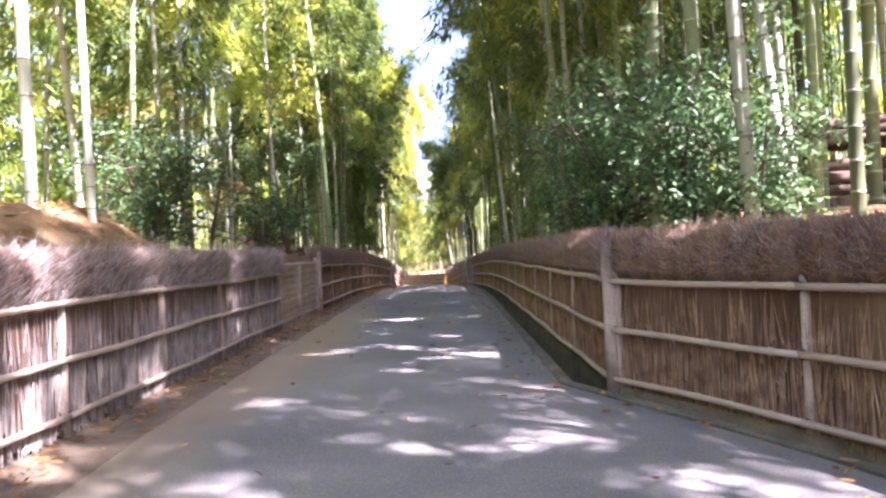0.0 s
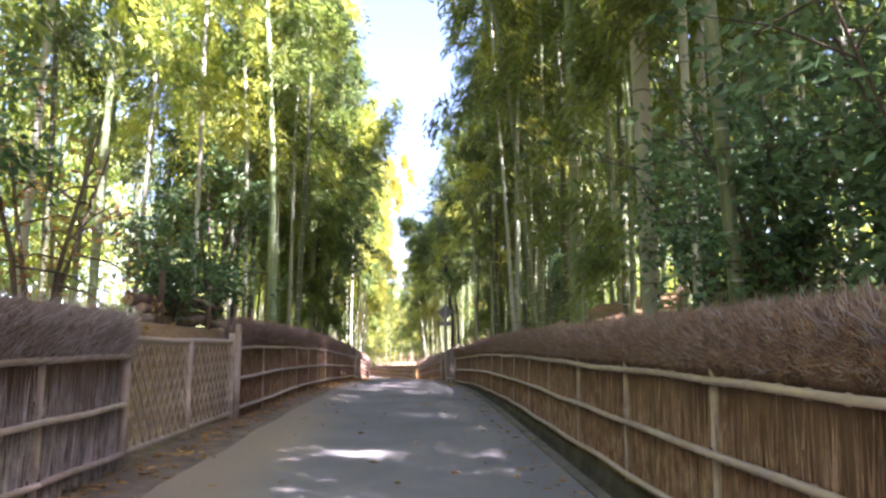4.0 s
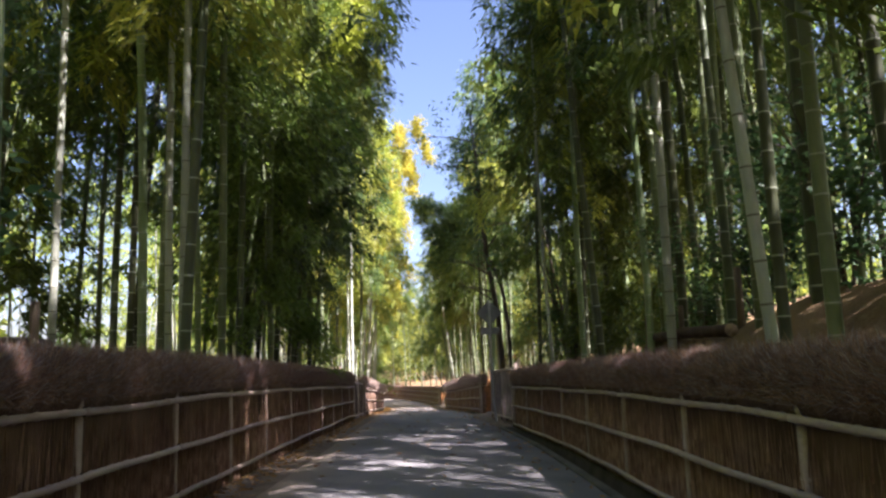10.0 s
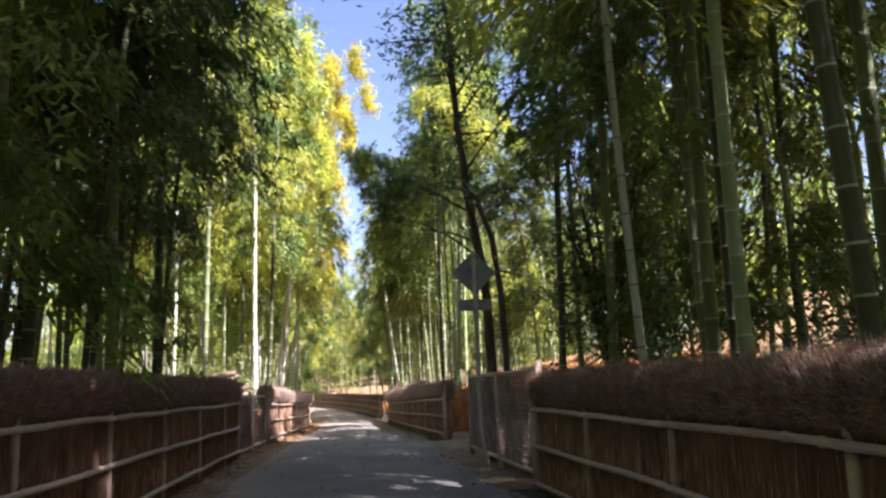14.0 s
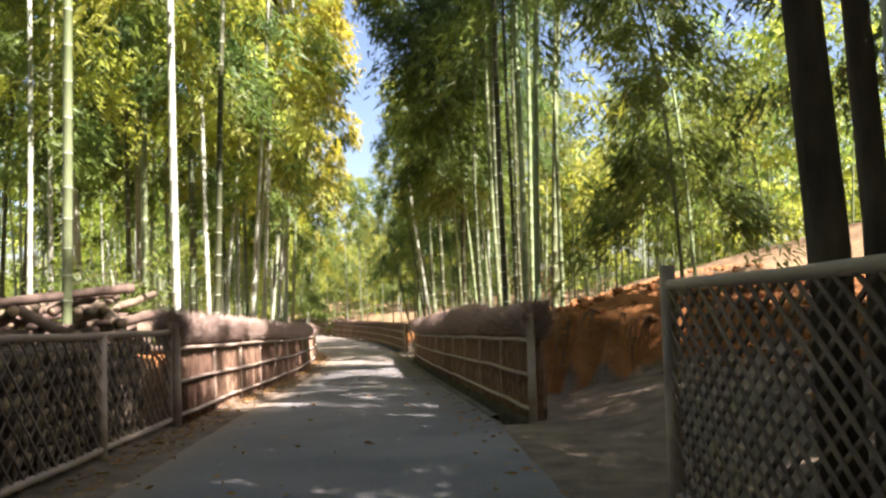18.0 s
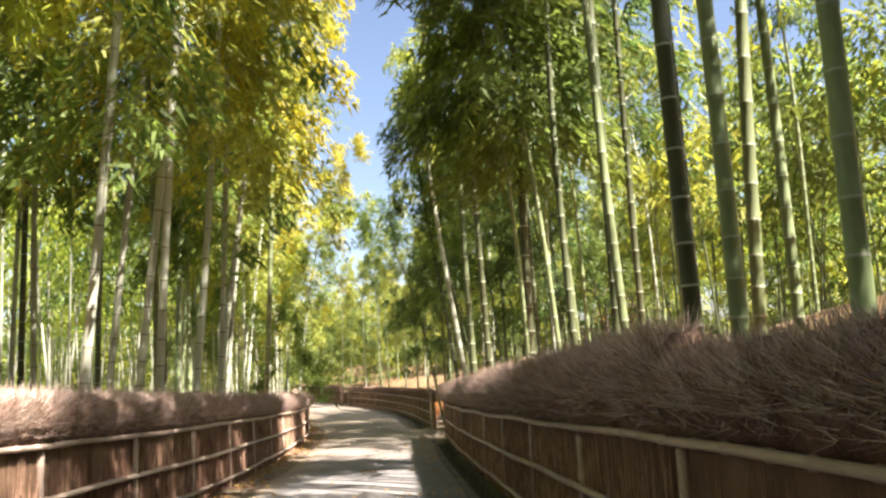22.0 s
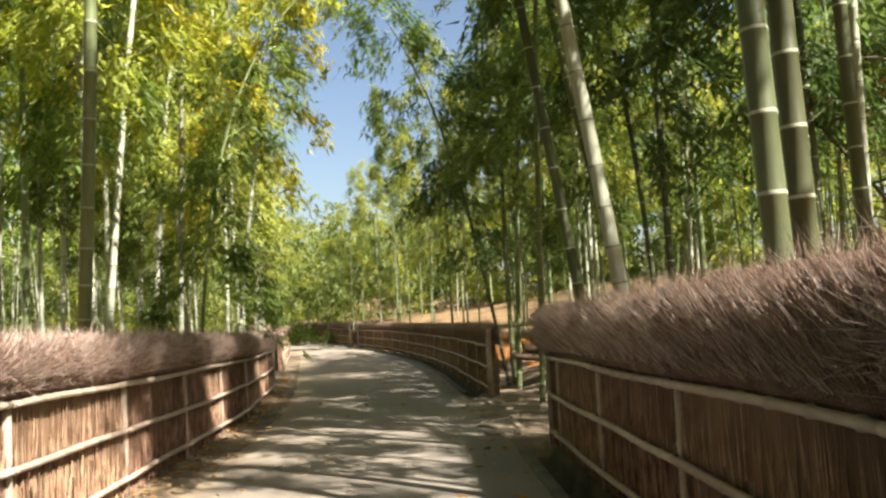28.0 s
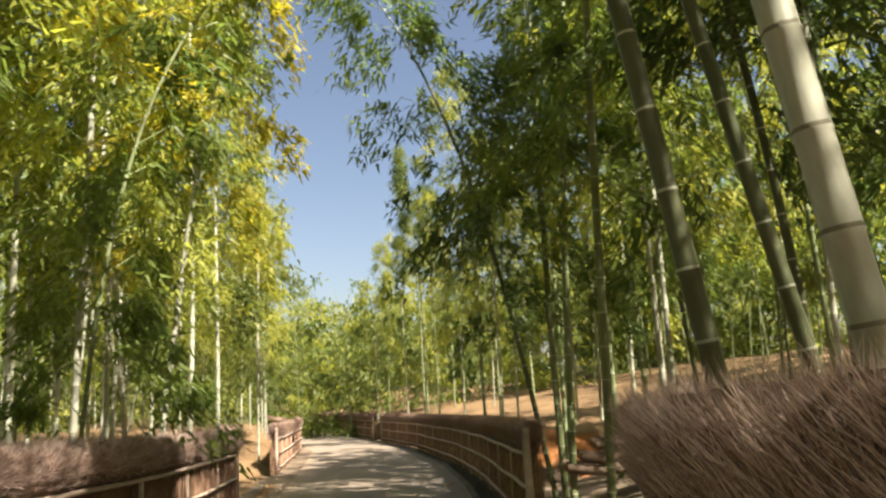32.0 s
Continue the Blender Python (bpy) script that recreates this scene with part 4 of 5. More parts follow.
def far_bamboo(which, name, label):
    """The culms that stand deep in the grove, far down the lane or unseen behind its start to cast shade, one part of
    them all in one mesh.
    """
    cos, loops, sizes, index, mats, shift = [], [], [], [], [], 0
    for kind, m in FAR:
        for ob in BAMBOO[kind].children:
            if ob.name.split(".")[0] not in which:
                continue
            me = ob.data
            co = np.empty(3 * len(me.vertices), np.float32)
            me.vertices.foreach_get("co", co)
            a = np.array(m)
            cos.append(co.reshape(-1, 3) @ a[:3, :3].T + a[:3, 3])
            lv, sz, mi = np.empty(len(me.loops), np.int32), np.empty(len(me.polygons), np.int32), np.empty(len(me.polygons), np.int32)
            me.loops.foreach_get("vertex_index", lv)
            me.polygons.foreach_get("loop_total", sz)
            me.polygons.foreach_get("material_index", mi)
            slots = [mats.index(x) if x in mats else mats.append(x) or len(mats) - 1 for x in me.materials]
            loops.append(lv + shift)
            sizes.append(sz)
            index.append(np.array(slots, np.int32)[mi])
            shift += len(me.vertices)
    co, lv, sz = np.concatenate(cos), np.concatenate(loops), np.concatenate(sizes)
    me = bpy.data.meshes.new(name)
    me.vertices.add(len(co))
    me.vertices.foreach_set("co", co.astype(np.float32).ravel())
    me.loops.add(len(lv))
    me.loops.foreach_set("vertex_index", lv.astype(np.int32))
    me.polygons.add(len(sz))
    me.polygons.foreach_set("loop_start", np.concatenate([[0], np.cumsum(sz)[:-1]]).astype(np.int32))
    for x in mats:
        me.materials.append(x)
    me.polygons.foreach_set("material_index", np.concatenate(index))
    if "culm" in which:
        me.polygons.foreach_set("use_smooth", np.ones(len(sz), bool))
    me.update()
    tagged(new(name, me), label, "bamboo", kind="stuff")


far_bamboo(("culm", "branchwork"), "far_bamboo_culms", "bamboo culms deep in the grove and far along the lane")
far_bamboo(("foliage",), "far_bamboo_leaves", "drooping bamboo leaves deep in the grove and far along the lane")


def grove(name, n, y0, y1, side, d0, d1, seed, mat_c, mats, leaves, label, hi=14.0, low=0.2, leaf=(0.26, 0.45), yellow=0.35):
    """The uncountable bamboo further in: thin culms and a broken mass of leaves."""
    g = np.random.default_rng(seed)
    chunks, quads, idx = [], [], []
    for k in range(n):
        y, d = g.uniform(y0, y1), g.uniform(d0, d1)
        x = fl(y) - d if side < 0 else fr(y) + d
        z, H, r = ground_z(x, y), hi * g.uniform(0.7, 1.15), g.uniform(0.025, 0.055)
        lx, ly = g.normal() * 0.05, g.normal() * 0.04
        pts = [(x + lx * h + 0.6 * (h / H) ** 3 * lx * 20, y + ly * h + 0.6 * (h / H) ** 3 * ly * 20, z + h) for h in np.linspace(-0.2, H, 6)]
        chunks.append(tube(pts, list(np.linspace(r, r * 0.25, 6)), 5, False))
        c = np.array(pts)
        b = leaves // 30
        t = g.uniform(low, 1.0, b)
        q = np.stack([np.interp(t, np.linspace(0, 1, 6), c[:, a]) for a in range(3)], 1) + g.normal(size=(b, 3)) * np.array([0.85, 0.85, 0.3])
        q = np.repeat(q, 30, 0) + g.normal(size=(b * 30, 3)) * np.array([0.34, 0.34, 0.15]) * leaf[1] / 0.45
        quads.append(leaf_quads(g, q, g.uniform(*leaf, len(q)), g.uniform(0.09, 0.14, len(q)) * leaf[1] / 0.45, 0.9, 1.0, True, np.repeat(g.uniform(0, 6.28, b), 30)))
        idx.append(np.full(len(q), int(g.uniform() < yellow)))
    tagged(new(name + "_culms", mesh_of("culms", *joined(chunks), [mat_c], True)), "distant thin bamboo culms", "bamboo", kind="stuff")
    tagged(new(name + "_leaves", quads_np("leaves", np.concatenate(quads), mats, np.concatenate(idx))), label, "foliage", kind="stuff")


grove("grove_left", 170, -25, 44, -1, 6.5, 18, 21, M_CULM, [M_LEAF, M_LEAF_YEL], 540, "mass of green bamboo leaves")
grove("grove_right", 60, -25, 12, 1, 6.5, 18, 32, M_CULM_DARK, [M_LEAF, M_LEAF_YEL], 540, "mass of dark green bamboo leaves", yellow=0.15)
grove("grove_mid_right", 78, 12, 40, 1, 6.5, 18, 22, M_CULM_DARK, [M_LEAF, M_LEAF_YEL], 540, "mass of dark green bamboo leaves", 13.0, 0.45, yellow=0.12)
grove("grove_far_left", 120, 44, 110, -1, 6.5, 18, 23, M_CULM_PALE, [M_LEAF_YEL, M_LEAF], 540, "mass of yellow green bamboo leaves", 14.0, 0.42)
grove("grove_far_right", 90, 48, 110, 1, 11, 24, 24, M_CULM, [M_LEAF, M_LEAF_YEL], 540, "mass of green bamboo leaves", 11.0, 0.42)
grove("grove_slope", 40, 60, 84, 1, 4.5, 14, 28, M_CULM_DARK, [M_LEAF, M_LEAF_YEL], 540, "mass of green bamboo leaves on the slope", 10.0, 0.45)
grove("grove_end", 320, 102, 155, -1, -30, 22, 25, M_CULM, [M_LEAF, M_LEAF_YEL], 420, "mass of green bamboo leaves closing the lane", 9.0, 0.0, (0.4, 0.65), 0.2)
grove("thicket_far_left", 60, 48, 125, -1, 18, 44, 36, M_CULM, [M_LEAF, M_LEAF_YEL], 400, "distant low mass of green bamboo leaves", 5.5, 0.0, (0.5, 0.8), 0.4)
grove("thicket_left", 170, -30, 48, -1, 16, 44, 26, M_CULM, [M_LEAF, M_LEAF_YEL], 400, "distant mass of green bamboo leaves", 11.0, 0.0, (0.6, 1.0), 0.4)
grove("thicket_right", 300, -30, 130, 1, 20, 46, 27, M_CULM, [M_LEAF, M_LEAF_YEL], 400, "distant mass of green bamboo leaves", 10.0, 0.0, (0.5, 0.8), 0.35)

# ---- bamboo lattice gates ----


def lattice_gate(a, b, panes, high, label, slant=0.115, strip=None, wide=0.014, lie=0.8):
    """A low fence of crossed split bamboo between posts, from a to b on the plan."""
    a, b = Vector((a[0], a[1], zg(a[1]))), Vector((b[0], b[1], zg(b[1])))
    d = b - a
    L = math.hypot(d.x, d.y)
    root = new("lattice_fence")
    root.matrix_basis = pose(*a) @ Matrix.Rotation(math.atan2(d.y, d.x), 4, "Z")
    for i in range(panes + 1):
        x = L * i / panes
        end = i in (0, panes)
        v, f = tube([(x, 0, -0.15), (x, 0, 0.3), (x, 0, 0.33), (x, 0, 0.36), (x, 0, high + (0.12 if end else 0))], [0.05, 0.048, 0.054, 0.048, 0.046], 10)
        part("post", mesh_of("post", v, f, [M_RAIL], True), root)
    for z in (0.14, high):
        v, f = tube([(x, 0, z + 0.006 * math.sin(3 * x)) for x in np.linspace(-0.03, L + 0.03, 9)], [0.034] * 9, 8)
        part("rail", mesh_of("rail", v, f, [M_RAIL], True), root)
    n = int(L / slant)
    h = high - 0.14
    run = h * lie
    for s in (-1, 1):
        for k in range(-int(run / slant), n + 1):
            x0, x1 = k * slant, k * slant + run
            t0, t1 = max(0, -x0 / run), min(1, (L - x0) / run)
            if t1 - t0 < 0.05:
                continue
            za, zb = 0.14 + h * t0, 0.14 + h * t1
            xa, xb = x0 + run * t0, x0 + run * t1
            if s < 0:
                xa, xb = L - xa, L - xb
            w, y = wide, 0.012 * s
            v = [Vector((x + e, y + q, z)) for x, z in ((xa, za), (xb, zb)) for e, q in ((-w, -0.006), (w, -0.006), (w, 0.006), (-w, 0.006))]
            part("slat", mesh_of("slat", v, [(0, 1, 5, 4), (1, 2, 6, 5), (2, 3, 7, 6), (3, 0, 4, 7), (3, 2, 1, 0), (4, 5, 6, 7)], [strip or M_GATE]), root)
    for piece in root.children:
        piece.matrix_parent_inverse = Matrix(((1, 0, 0, 0), (0, 1, 0, 0), (d.z / L, 0, 1, 0), (0, 0, 0, 1)))
    return tagged(root, label, "fence", "bamboo lattice gates")


lattice_gate((fl(12.5), 12.5), (fl(16.65), 16.65), 2, 1.15, "low lattice fence of crossed pale weathered bamboo strips", 0.20, M_RAIL, 0.02)
lattice_gate((fl(40.9), 40.9), (fl(45.15), 45.15), 2, 1.2, "low lattice fence of crossed grey bamboo strips", 0.17, None, 0.012, 0.9)
lattice_gate((fr(35.45), 35.45), (fr(40.3), 40.3), 2, 1.4, "lattice gate of crossed dark bamboo strips", 0.13, None, 0.016, 1.05)

# ---- crumbled soil below the cut bank ----
cg = np.random.default_rng(41)
CLOD = []
for k in range(4):
    cb = bmesh.new()
    bmesh.ops.create_icosphere(cb, subdivisions=1, radius=1.0)
    for vv in cb.verts:
        vv.co *= 1 + 0.45 * noise.noise(vv.co * 1.7 + Vector((k * 5, 0, 0)))
    CLOD.append(([v.co.copy() for v in cb.verts], [tuple(v.index for v in f.verts) for f in cb.faces]))
    cb.free()
chunks = []
for k in range(1500):
    y = float(cg.uniform(40.5, 52))
    d = 4.2 + 0.9 * float(cg.normal()) if y < 48 else float(cg.uniform(0.5, 5))
    x = fr(y) + max(0.6, d)
    r = 0.025 + 0.09 * float(cg.uniform()) ** 3
    c, f = CLOD[k % 4]
    z = ground_z(x, y)
    sq = float(cg.uniform(0.5, 0.9))
    chunks.append(([Vector((x + r * v.x, y + r * v.y, z + r * sq * v.z)) for v in c], f))
tagged(new("soil_clods", mesh_of("soil_clods", *joined(chunks), [M_SOIL])), "loose crumbled orange soil below the cut bank", "soil", kind="stuff")

# ---- roots hanging out of the cut bank ----
chunks = []
for k in range(130):
    y = float(cg.uniform(44.0, 48.2))
    x = fr(y) + bank_start(y) + float(cg.uniform(0.15, 0.5))
    p = Vector((x, y, ground_z(x, y)))
    out = Vector((-0.5 + 0.3 * float(cg.normal()), -0.5 + 0.4 * float(cg.normal()), 0))
    L = float(cg.uniform(0.25, 0.7))
    chunks.append(tube([p, p + out * L * 0.4 + Vector((0, 0, 0.03)), p + out * L * 0.7 - Vector((0, 0, 0.35 * L)), p + out * L * 0.8 - Vector((0, 0, 0.8 * L))], [0.012, 0.009, 0.006, 0.002], 4, False))
tagged(new("bank_roots", mesh_of("bank_roots", *joined(chunks), [M_BARK], True)), "dark roots hanging out of the cut soil bank", "roots", kind="stuff")

# ---- road sign seen from behind ----
root = new("road_sign")
sx, sy = 1.14, 37.95
root.matrix_basis = pose(sx, sy, zg(sy) - 0.1, 0, -0.3, 0)
v, f = tube([(0.10, 0, -0.1), (0.02, 0, 0.55), (0.0, 0, 0.75), (0, 0, 2.3), (0, 0, 3.45)], [0.03] * 5, 12)
part("pole", mesh_of("pole", v, f, [M_POLE], True), root, "pale bent steel pole")
h = 0.36
v = [Vector((x, y, 3.1 + z)) for y in (0.035, 0.045) for x, z in ((0, -h), (h, 0), (0, h), (-h, 0))]
part("panel", mesh_of("panel", v, [(0, 1, 2, 3), (7, 6, 5, 4), (0, 4, 5, 1), (1, 5, 6, 2), (2, 6, 7, 3), (3, 7, 4, 0)], [M_METAL]), root, "grey back of a diamond plate")
part("plate", mesh_of("plate", *box(-0.26, 0.26, 0.035, 0.045, 2.50, 2.68), [M_METAL]), root, "grey back of a small oblong plate")
for z in (2.59, 2.95, 3.25):
    part("bracket", mesh_of("bracket", *box(-0.06, 0.06, -0.035, 0.036, z - 0.02, z + 0.02), [M_POLE]), root)
tagged(root, "diamond road sign on a pale pole seen from behind", "road sign")

# ---- logs ----


def log_mesh(L, r, seed):
    g = np.random.default_rng(seed)
    n = 7
    pts = [(L * i / (n - 1), 0.03 * float(g.normal()), 0.02 * float(g.normal())) for i in range(n)]
    v, f = tube(pts, [r * float(g.uniform(0.9, 1.08)) for _ in range(n)], 9)
    return mesh_of("log", v, f, [M_LOG, M_LOG_END], True, [0] * (len(f) - 2) + [1, 1])


LOGS = [log_mesh(L, r, k) for k, (L, r) in enumerate([(3.6, 0.085), (2.8, 0.07), (1.8, 0.06), (4.4, 0.095), (2.2, 0.05), (1.2, 0.07)])]


def log(kind, x, y, z, yaw, pitch=0.0, label="weathered brown log lying in a pile"):
    ob = new("log", LOGS[kind])
    ob.matrix_basis = pose(x, y, z, 0, pitch, yaw)
    return tagged(ob, label, "log", "piled logs")


def log_wall(x, y, yaw, rows, label):
    """Long logs stacked one on another behind two stakes."""
    c, s = math.cos(radians(yaw)), math.sin(radians(yaw))
    z = min(ground_z(x + u * c, y + u * s) for u in (0.3, 1.8, 3.4)) + 0.05
    for i in range(rows):
        log(3 if i % 2 else 0, x + 0.12 * (i % 3) * c - 0.05 * i * s, y + 0.12 * (i % 3) * s + 0.05 * i * c, z, yaw + (i % 3 - 1) * 1.2, 0, label)
        z += 0.165
    for u in (0.5, 3.0):
        px, py = x + u * c + 0.13 * s, y + u * s - 0.13 * c
        v, f = tube([(0, 0, -0.3), (0, 0, 0.165 * rows + 0.25)], [0.05, 0.045], 9)
        st = new("stake", mesh_of("stake", v, f, [M_LOG], True))
        st.location = (px, py, ground_z(px, py))
        tagged(st, "upright wooden stake holding stacked logs", "stake", "log pile stakes")


log_wall(4.45, 9.6, -12, 5, "long brown log stacked on the bank")
for k in range(16):
    x, y = 4.45 + 0.1 * (k % 3), 9.75 + 0.16 * (k % 5) + 0.05 * (k // 5)
    log((4, 2, 1)[k % 3], x, y, ground_z(x + 1.5, y) + 0.90 + 0.08 * (k // 5) + 0.04 * (k % 2), -12 + 7 * math.sin(k * 2.3), -3 + 2.5 * math.sin(k * 1.7), "thin tan pole lying on the log stack")
log_wall(3.6, 13.8, 90, 2, "dark log stacked behind the brushwood fence")
log_wall(3.3, 26.2, 88, 3, "dark log stacked behind the brushwood fence")
log_wall(3.3, 30.2, 90, 3, "dark log stacked behind the brushwood fence")
log_wall(-4.6, 17.6, 88, 4, "dark log stacked behind the brushwood fence")
log_wall(-4.3, 21.6, 94, 3, "dark log stacked behind the brushwood fence")
lg = np.random.default_rng(77)
for r in range(7):
    for c in range(19 - r % 2):
        y = 41.5 + 0.185 * (c + 0.5 * (r % 2))
        x = fl(y) - 0.14 - 0.10 * float(lg.uniform())
        log((5, 2)[(r + c) % 2], x, y, zg(y) + 0.10 + 0.155 * r, 180 + 2.5 * float(lg.normal()), 0, "cut log stacked behind the lattice fence with its pale end showing")
for k in range(52):
    layer = k // 13
    x, y = -4.1 - 1.3 * lg.uniform() - 0.1 * layer, 45.2 + 2.6 * lg.uniform()
    yaw = lg.uniform(35, 145)
    kind = (1, 2, 4, 5, 2)[int(lg.integers(5))]
    half = (1.8, 1.4, 0.9, 2.2, 1.1, 0.6)[kind]
    log(kind, x - half * math.cos(radians(yaw)), y - half * math.sin(radians(yaw)), ground_z(x, y) + 0.10 + 0.17 * layer, yaw, lg.normal() * 6, "grey brown log in a loose heap")
for k in range(9):
    x, y = 0.45 + 0.2 * (k % 3), 72.4 + 0.3 * (k // 3)
    log((1, 2, 4)[k % 3], x, y, max(ground_z(x + u, y) for u in (0.2, 0.9, 1.6, 2.3)) + 0.06 + 0.09 * (k % 3), lg.normal() * 8, 0, "dark log lying beside the path opening")

# ---- shrubs and broadleaf trees ----


def leafy(name, x, y, stems, spread, high, leaves, size, m_leaf, label, category, seed, low=0.1, trunk=0.02, fan=0.35):
    """Stems from one base, each forking, with leaves bunched round the ends."""
    g = np.random.default_rng(seed)
    chunks, tips = [], []
    for s in range(stems):
        a = 2 * math.pi * (s + g.uniform()) / stems
        top = Vector((math.cos(a) * spread * float(g.uniform(0.3, 0.9)), math.sin(a) * spread * float(g.uniform(0.3, 0.9)), high * float(g.uniform(0.65, 1.0))))
        mid = Vector((top.x * 0.35, top.y * 0.35, top.z * 0.5))
        chunks.append(tube([(0, 0, -0.2), mid, top], [trunk, trunk * 0.7, trunk * 0.25], 6, False))
        for k in range(9):
            t = float(g.uniform(max(low, 0.15), 1))
            p = mid * (t / 0.5) if t < 0.5 else mid.lerp(top, (t - 0.5) * 2)
            e = p + Vector((float(g.normal()), float(g.normal()), float(g.normal()) * 0.5 + 0.25)) * spread * fan
            chunks.append(tube([p, p.lerp(e, 0.5) + Vector((0, 0, 0.05 * spread)), e], [trunk * 0.4, trunk * 0.28, trunk * 0.12], 4, False))
            tips += [list(e), list(p.lerp(e, 0.6))]
    tips = np.array(tips)
    b = leaves // 8
    q = tips[g.integers(0, len(tips), b)] + g.normal(size=(b, 3)) * spread * 0.13
    q = np.repeat(q, 8, 0) + g.normal(size=(b * 8, 3)) * size * 0.7
    quads = leaf_quads(g, q, g.uniform(0.7, 1.3, len(q)) * size, g.uniform(0.35, 0.55, len(q)) * size, 0.2, 1.4)
    root = new(name)
    root.location = (x, y, ground_z(x, y))
    part("stem", mesh_of("stem", *joined(chunks), [M_BARK], True), root)
    part("leaf_mass", quads_np("leaf_mass", quads, [m_leaf]), root, kind="stuff")
    return tagged(root, label, category)


def broad_tree(x, y, seed):
    """One dark trunk, bare below, with long level limbs and flat bunches of leaves at their ends."""
    g = np.random.default_rng(seed)
    line = [(0, 0, -0.2), (0.0, 0.03, 1.5), (-0.05, 0.08, 3.0), (-0.26, 0.2, 4.4), (-0.42, 0.3, 6.0), (-0.5, 0.4, 7.8), (-0.7, 0.5, 9.6)]
    root = new("tree")
    root.location = (x, y, ground_z(x, y))
    part("trunk", mesh_of("trunk", *tube(line, [0.105, 0.088, 0.08, 0.075, 0.06, 0.04, 0.015], 10), [M_BARK], True), root)
    fork = [(0.06, 0.03, -0.2), (0.25, 0.06, 0.6), (0.26, 0.08, 1.6), (0.22, 0.09, 2.8), (0.10, 0.1, 3.8), (-0.2, 0.18, 4.7)]
    part("second_stem", mesh_of("second_stem", *tube(fork, [0.08, 0.064, 0.06, 0.056, 0.052, 0.045], 10), [M_BARK], True), root)
    chunks, tips = [], []
    for k in range(26):
        h = 3.1 + 6.2 * (k / 26) ** 0.9
        p = Vector([float(np.interp(h, [q[2] for q in line], [q[c] for q in line])) for c in range(3)])
        a, L = float(g.uniform(0, 6.28)), float(g.uniform(0.9, 2.4)) * (1.1 - 0.06 * h)
        out = Vector((math.cos(a), math.sin(a), 0.35 + 0.2 * float(g.normal())))
        e1, e2 = p + out * L * 0.5, p + out * L + Vector((0, 0, -0.1 * L))
        chunks.append(tube([p, e1, e2], [0.028, 0.018, 0.006], 5, False))
        for q in range(6):
            b = e1.lerp(e2, float(g.uniform(0, 1)))
            t = b + Vector((float(g.normal()), float(g.normal()), 0.3 * float(g.normal()))) * 0.45
            chunks.append(tube([b, t], [0.008, 0.003], 3, False))
            if h > 4.2 and q < 5:
                tips.append(list(t))
    part("limb", mesh_of("limb", *joined(chunks), [M_BARK], True), root)
    tips = np.array(tips)
    q = np.repeat(tips, 26, 0) + g.normal(size=(len(tips) * 26, 3)) * np.array([0.2, 0.2, 0.09])
    part("leaf_mass", quads_np("leaf_mass", leaf_quads(g, q, g.uniform(0.09, 0.15, len(q)), g.uniform(0.04, 0.06, len(q)), 0.2, 1.2), [M_SHRUB]), root, kind="stuff")
    return tagged(root, "dark broadleaf tree with bare lower limbs behind the lattice gate", "tree")


for k, (x, y) in enumerate([(2.65, 8.0), (2.4, 9.4), (2.3, 10.9), (2.5, 12.8)]):
    leafy("shrub", x, y, 8, 1.1, 2.2 - 0.2 * (k == 3), 6200 if k < 3 else 2600, 0.085, M_SHRUB, "green broadleaf shrub behind the brushwood fence", "shrub", 1 + k)
for k, (x, y) in enumerate([(4.6, 28.6), (5.2, 32.2), (6.0, 35.6), (4.4, 38.4)]):
    leafy("shrub", x, y, 7, 1.3, 2.1, 4600, 0.095, M_SHRUB, "dark evergreen shrub on the shaded bank", "shrub", 31 + k)
leafy("shrub", 3.15, 7.2, 6, 0.8, 1.5, 3200, 0.085, M_SHRUB, "small green broadleaf shrub behind the fence corner", "shrub", 61)
leafy("shrub", -4.5, 11.6, 8, 1.1, 2.0, 4600, 0.10, M_SHRUB, "rounded green shrub above the pale fence", "shrub", 4)
leafy("tree", -5.0, 15.2, 4, 1.6, 5.0, 900, 0.10, M_DRY, "thin half-bare tree with brown leaves", "tree", 5, 0.3, 0.05)
leafy("tree", -4.9, 22.8, 4, 1.3, 5.2, 2600, 0.15, M_SHRUB, "dark evergreen tree among the bamboo", "tree", 6, 0.1, 0.05)
leafy("shrub", 4.2, 25.5, 6, 1.2, 2.4, 2200, 0.13, M_SHRUB, "dark evergreen shrub on the bank", "shrub", 7)
leafy("shrub", -4.6, 18.9, 6, 1.0, 2.2, 2200, 0.12, M_SHRUB, "dark evergreen shrub among the bamboo", "shrub", 8)
broad_tree(1.52, 38.95, 21)
leafy("tree", 3.5, 38.6, 7, 1.7, 4.6, 2600, 0.13, M_SHRUB, "dark leafy evergreen tree behind the lattice gate", "tree", 51, 0.1, 0.05)
leafy("shrub", -5.2, 48.8, 6, 1.0, 1.6, 1800, 0.14, M_LEAF, "light green young bamboo shrub beside the log heap", "shrub", 10)
leafy("tree", 5.2, 66.5, 5, 1.8, 4.0, 260, 0.10, M_DRY, "bare thin tree on the sunlit slope", "tree", 11, 0.3, 0.04)

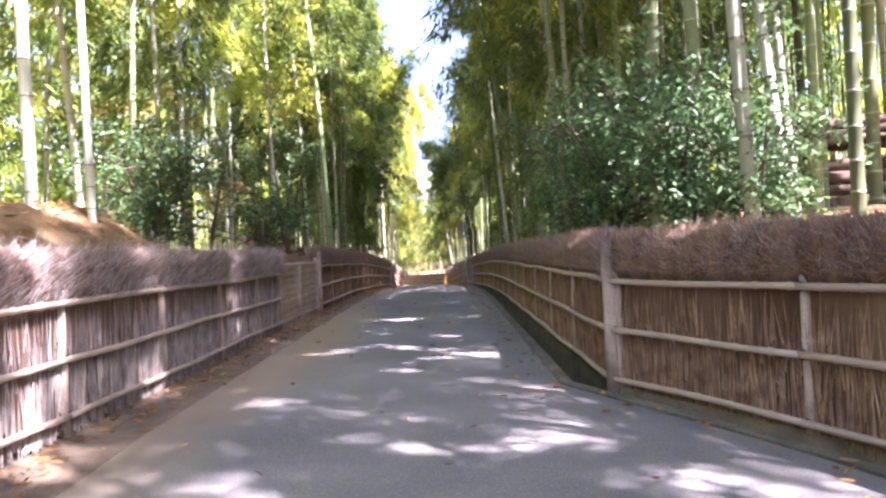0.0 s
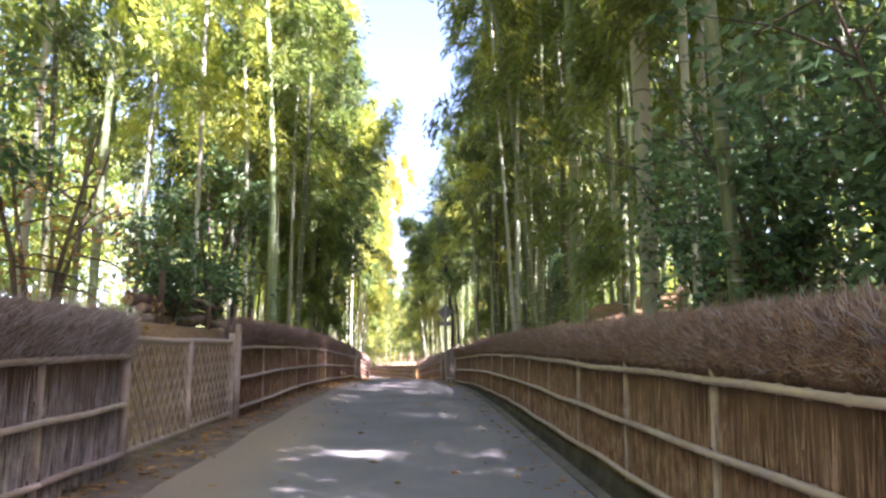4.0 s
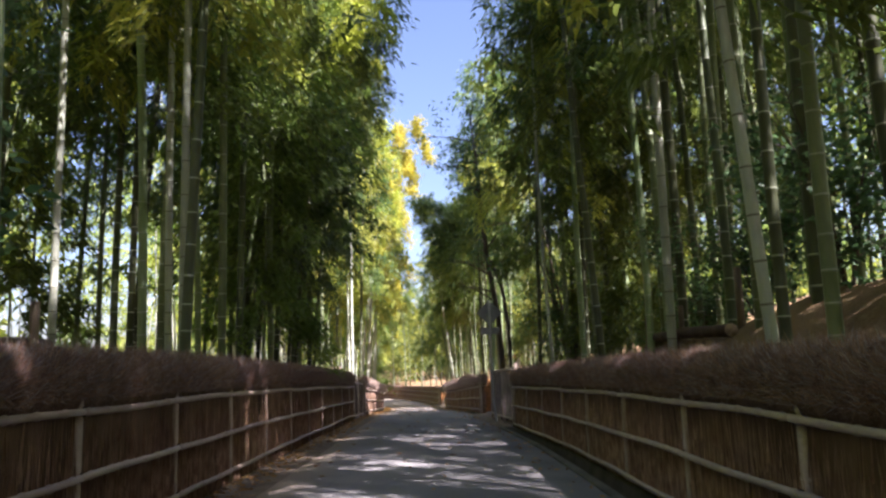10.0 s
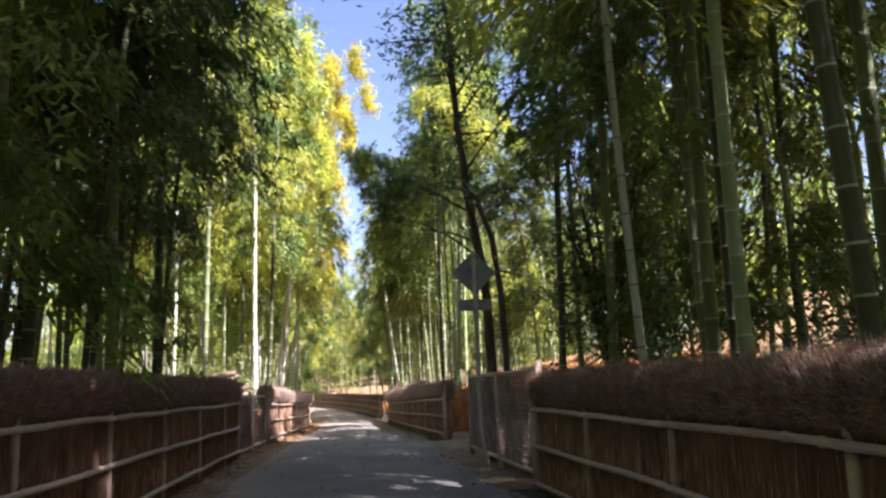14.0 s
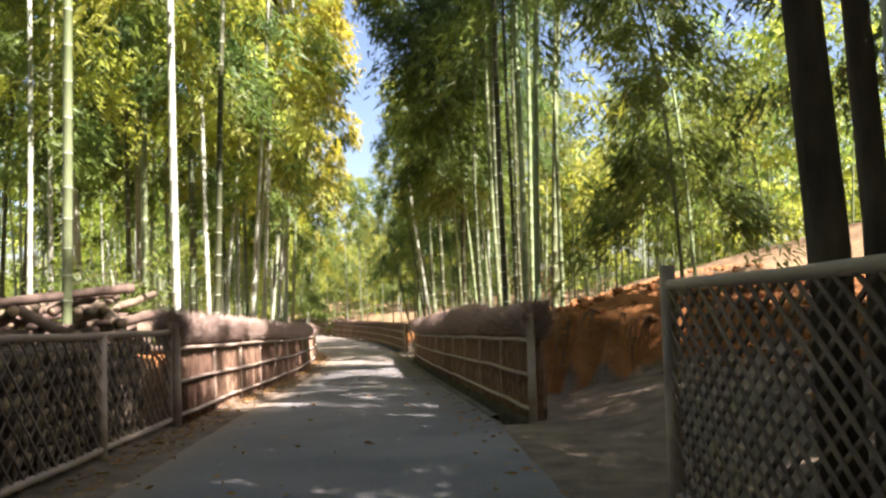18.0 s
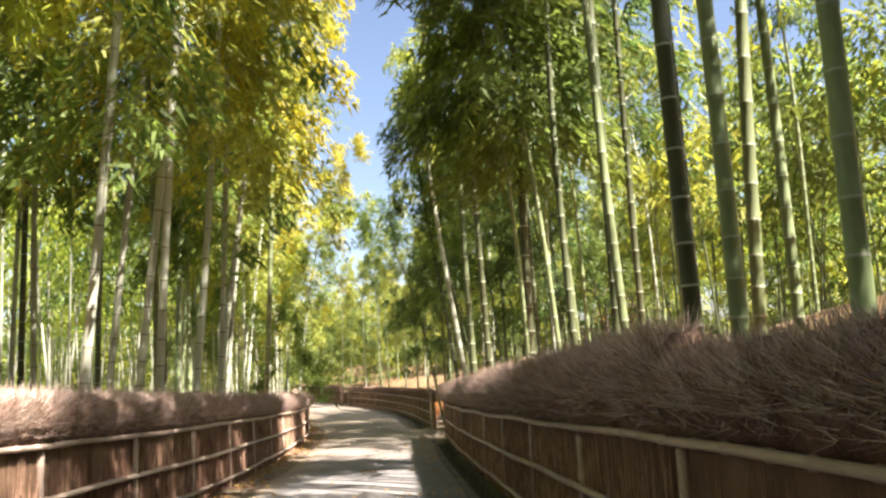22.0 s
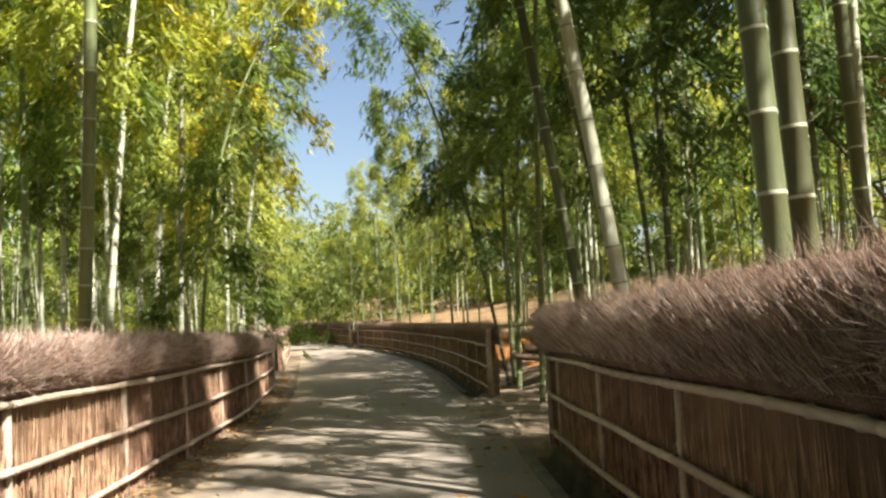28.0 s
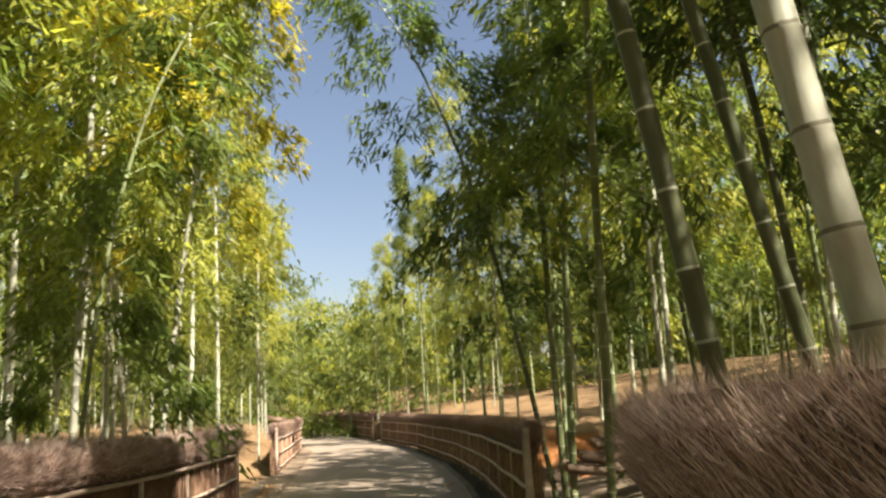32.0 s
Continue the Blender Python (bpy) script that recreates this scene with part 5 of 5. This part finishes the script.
# ---- stones at the path opening, fallen leaves ----
STONE_BM = bmesh.new()
bmesh.ops.create_icosphere(STONE_BM, subdivisions=2, radius=0.5)
for vv in STONE_BM.verts:
    vv.co = Vector((vv.co.x, vv.co.y * 0.8, max(-0.18, min(0.16, vv.co.z * 0.6)))) * (1 + 0.14 * noise.noise(vv.co * 3))
STONE = bpy.data.meshes.new("stone")
STONE_BM.to_mesh(STONE)
STONE_BM.free()
STONE.materials.append(M_STONE)
for k, (dx, y, s) in enumerate([(-0.5, 66.9, 0.55), (-0.45, 67.7, 0.7), (-0.3, 68.7, 0.8), (-0.25, 69.7, 0.7), (-0.3, 70.7, 0.75), (0.4, 69.0, 0.5), (-0.1, 71.6, 0.6)]):
    st = new("stepping_stone", STONE)
    x = fr(y) + dx
    st.matrix_basis = pose(x, y, ground_z(x, y) + 0.0, 0, 0, 40 * k) @ Matrix.Diagonal((s, s, 0.5 * s, 1))
    tagged(st, "flat brown stone at the lane edge", "stone", "stones at the path opening")
lf = np.random.default_rng(9)
n = 5200
ly = lf.uniform(-3, 80, n)
pts = []
for y in ly:
    w = abs(lf.normal()) * 0.22
    if lf.uniform() < 0.72:
        x = fl(y) + 0.12 + w
    elif lf.uniform() < 0.5:
        x = fr(y) - 0.58 - w
    else:
        x = lf.uniform(fl(y) + 0.4, fr(y) - 0.6)
    pts.append((x, y, zg(y) + 0.055 + 0.012 * lf.uniform()))
pts = np.array(pts)
quads = leaf_quads(lf, pts, lf.uniform(0.05, 0.13, n), lf.uniform(0.012, 0.03, n), 0.0, 0.12)
n2 = 3800
my, md = lf.uniform(0, 10.5, n2), lf.uniform(0.6, 6.5, n2)
mound = np.array([(fl(y) - d, y, ground_z(fl(y) - d, y) + 0.02) for y, d in zip(my, md)])
quads = np.concatenate([quads, leaf_quads(lf, mound, lf.uniform(0.08, 0.2, n2), lf.uniform(0.02, 0.05, n2), 0.0, 0.5)])
tagged(new("fallen_leaves", quads_np("fallen_leaves", quads, [M_DRY])), "dry bamboo leaves scattered along the lane edges", "leaves", kind="stuff")
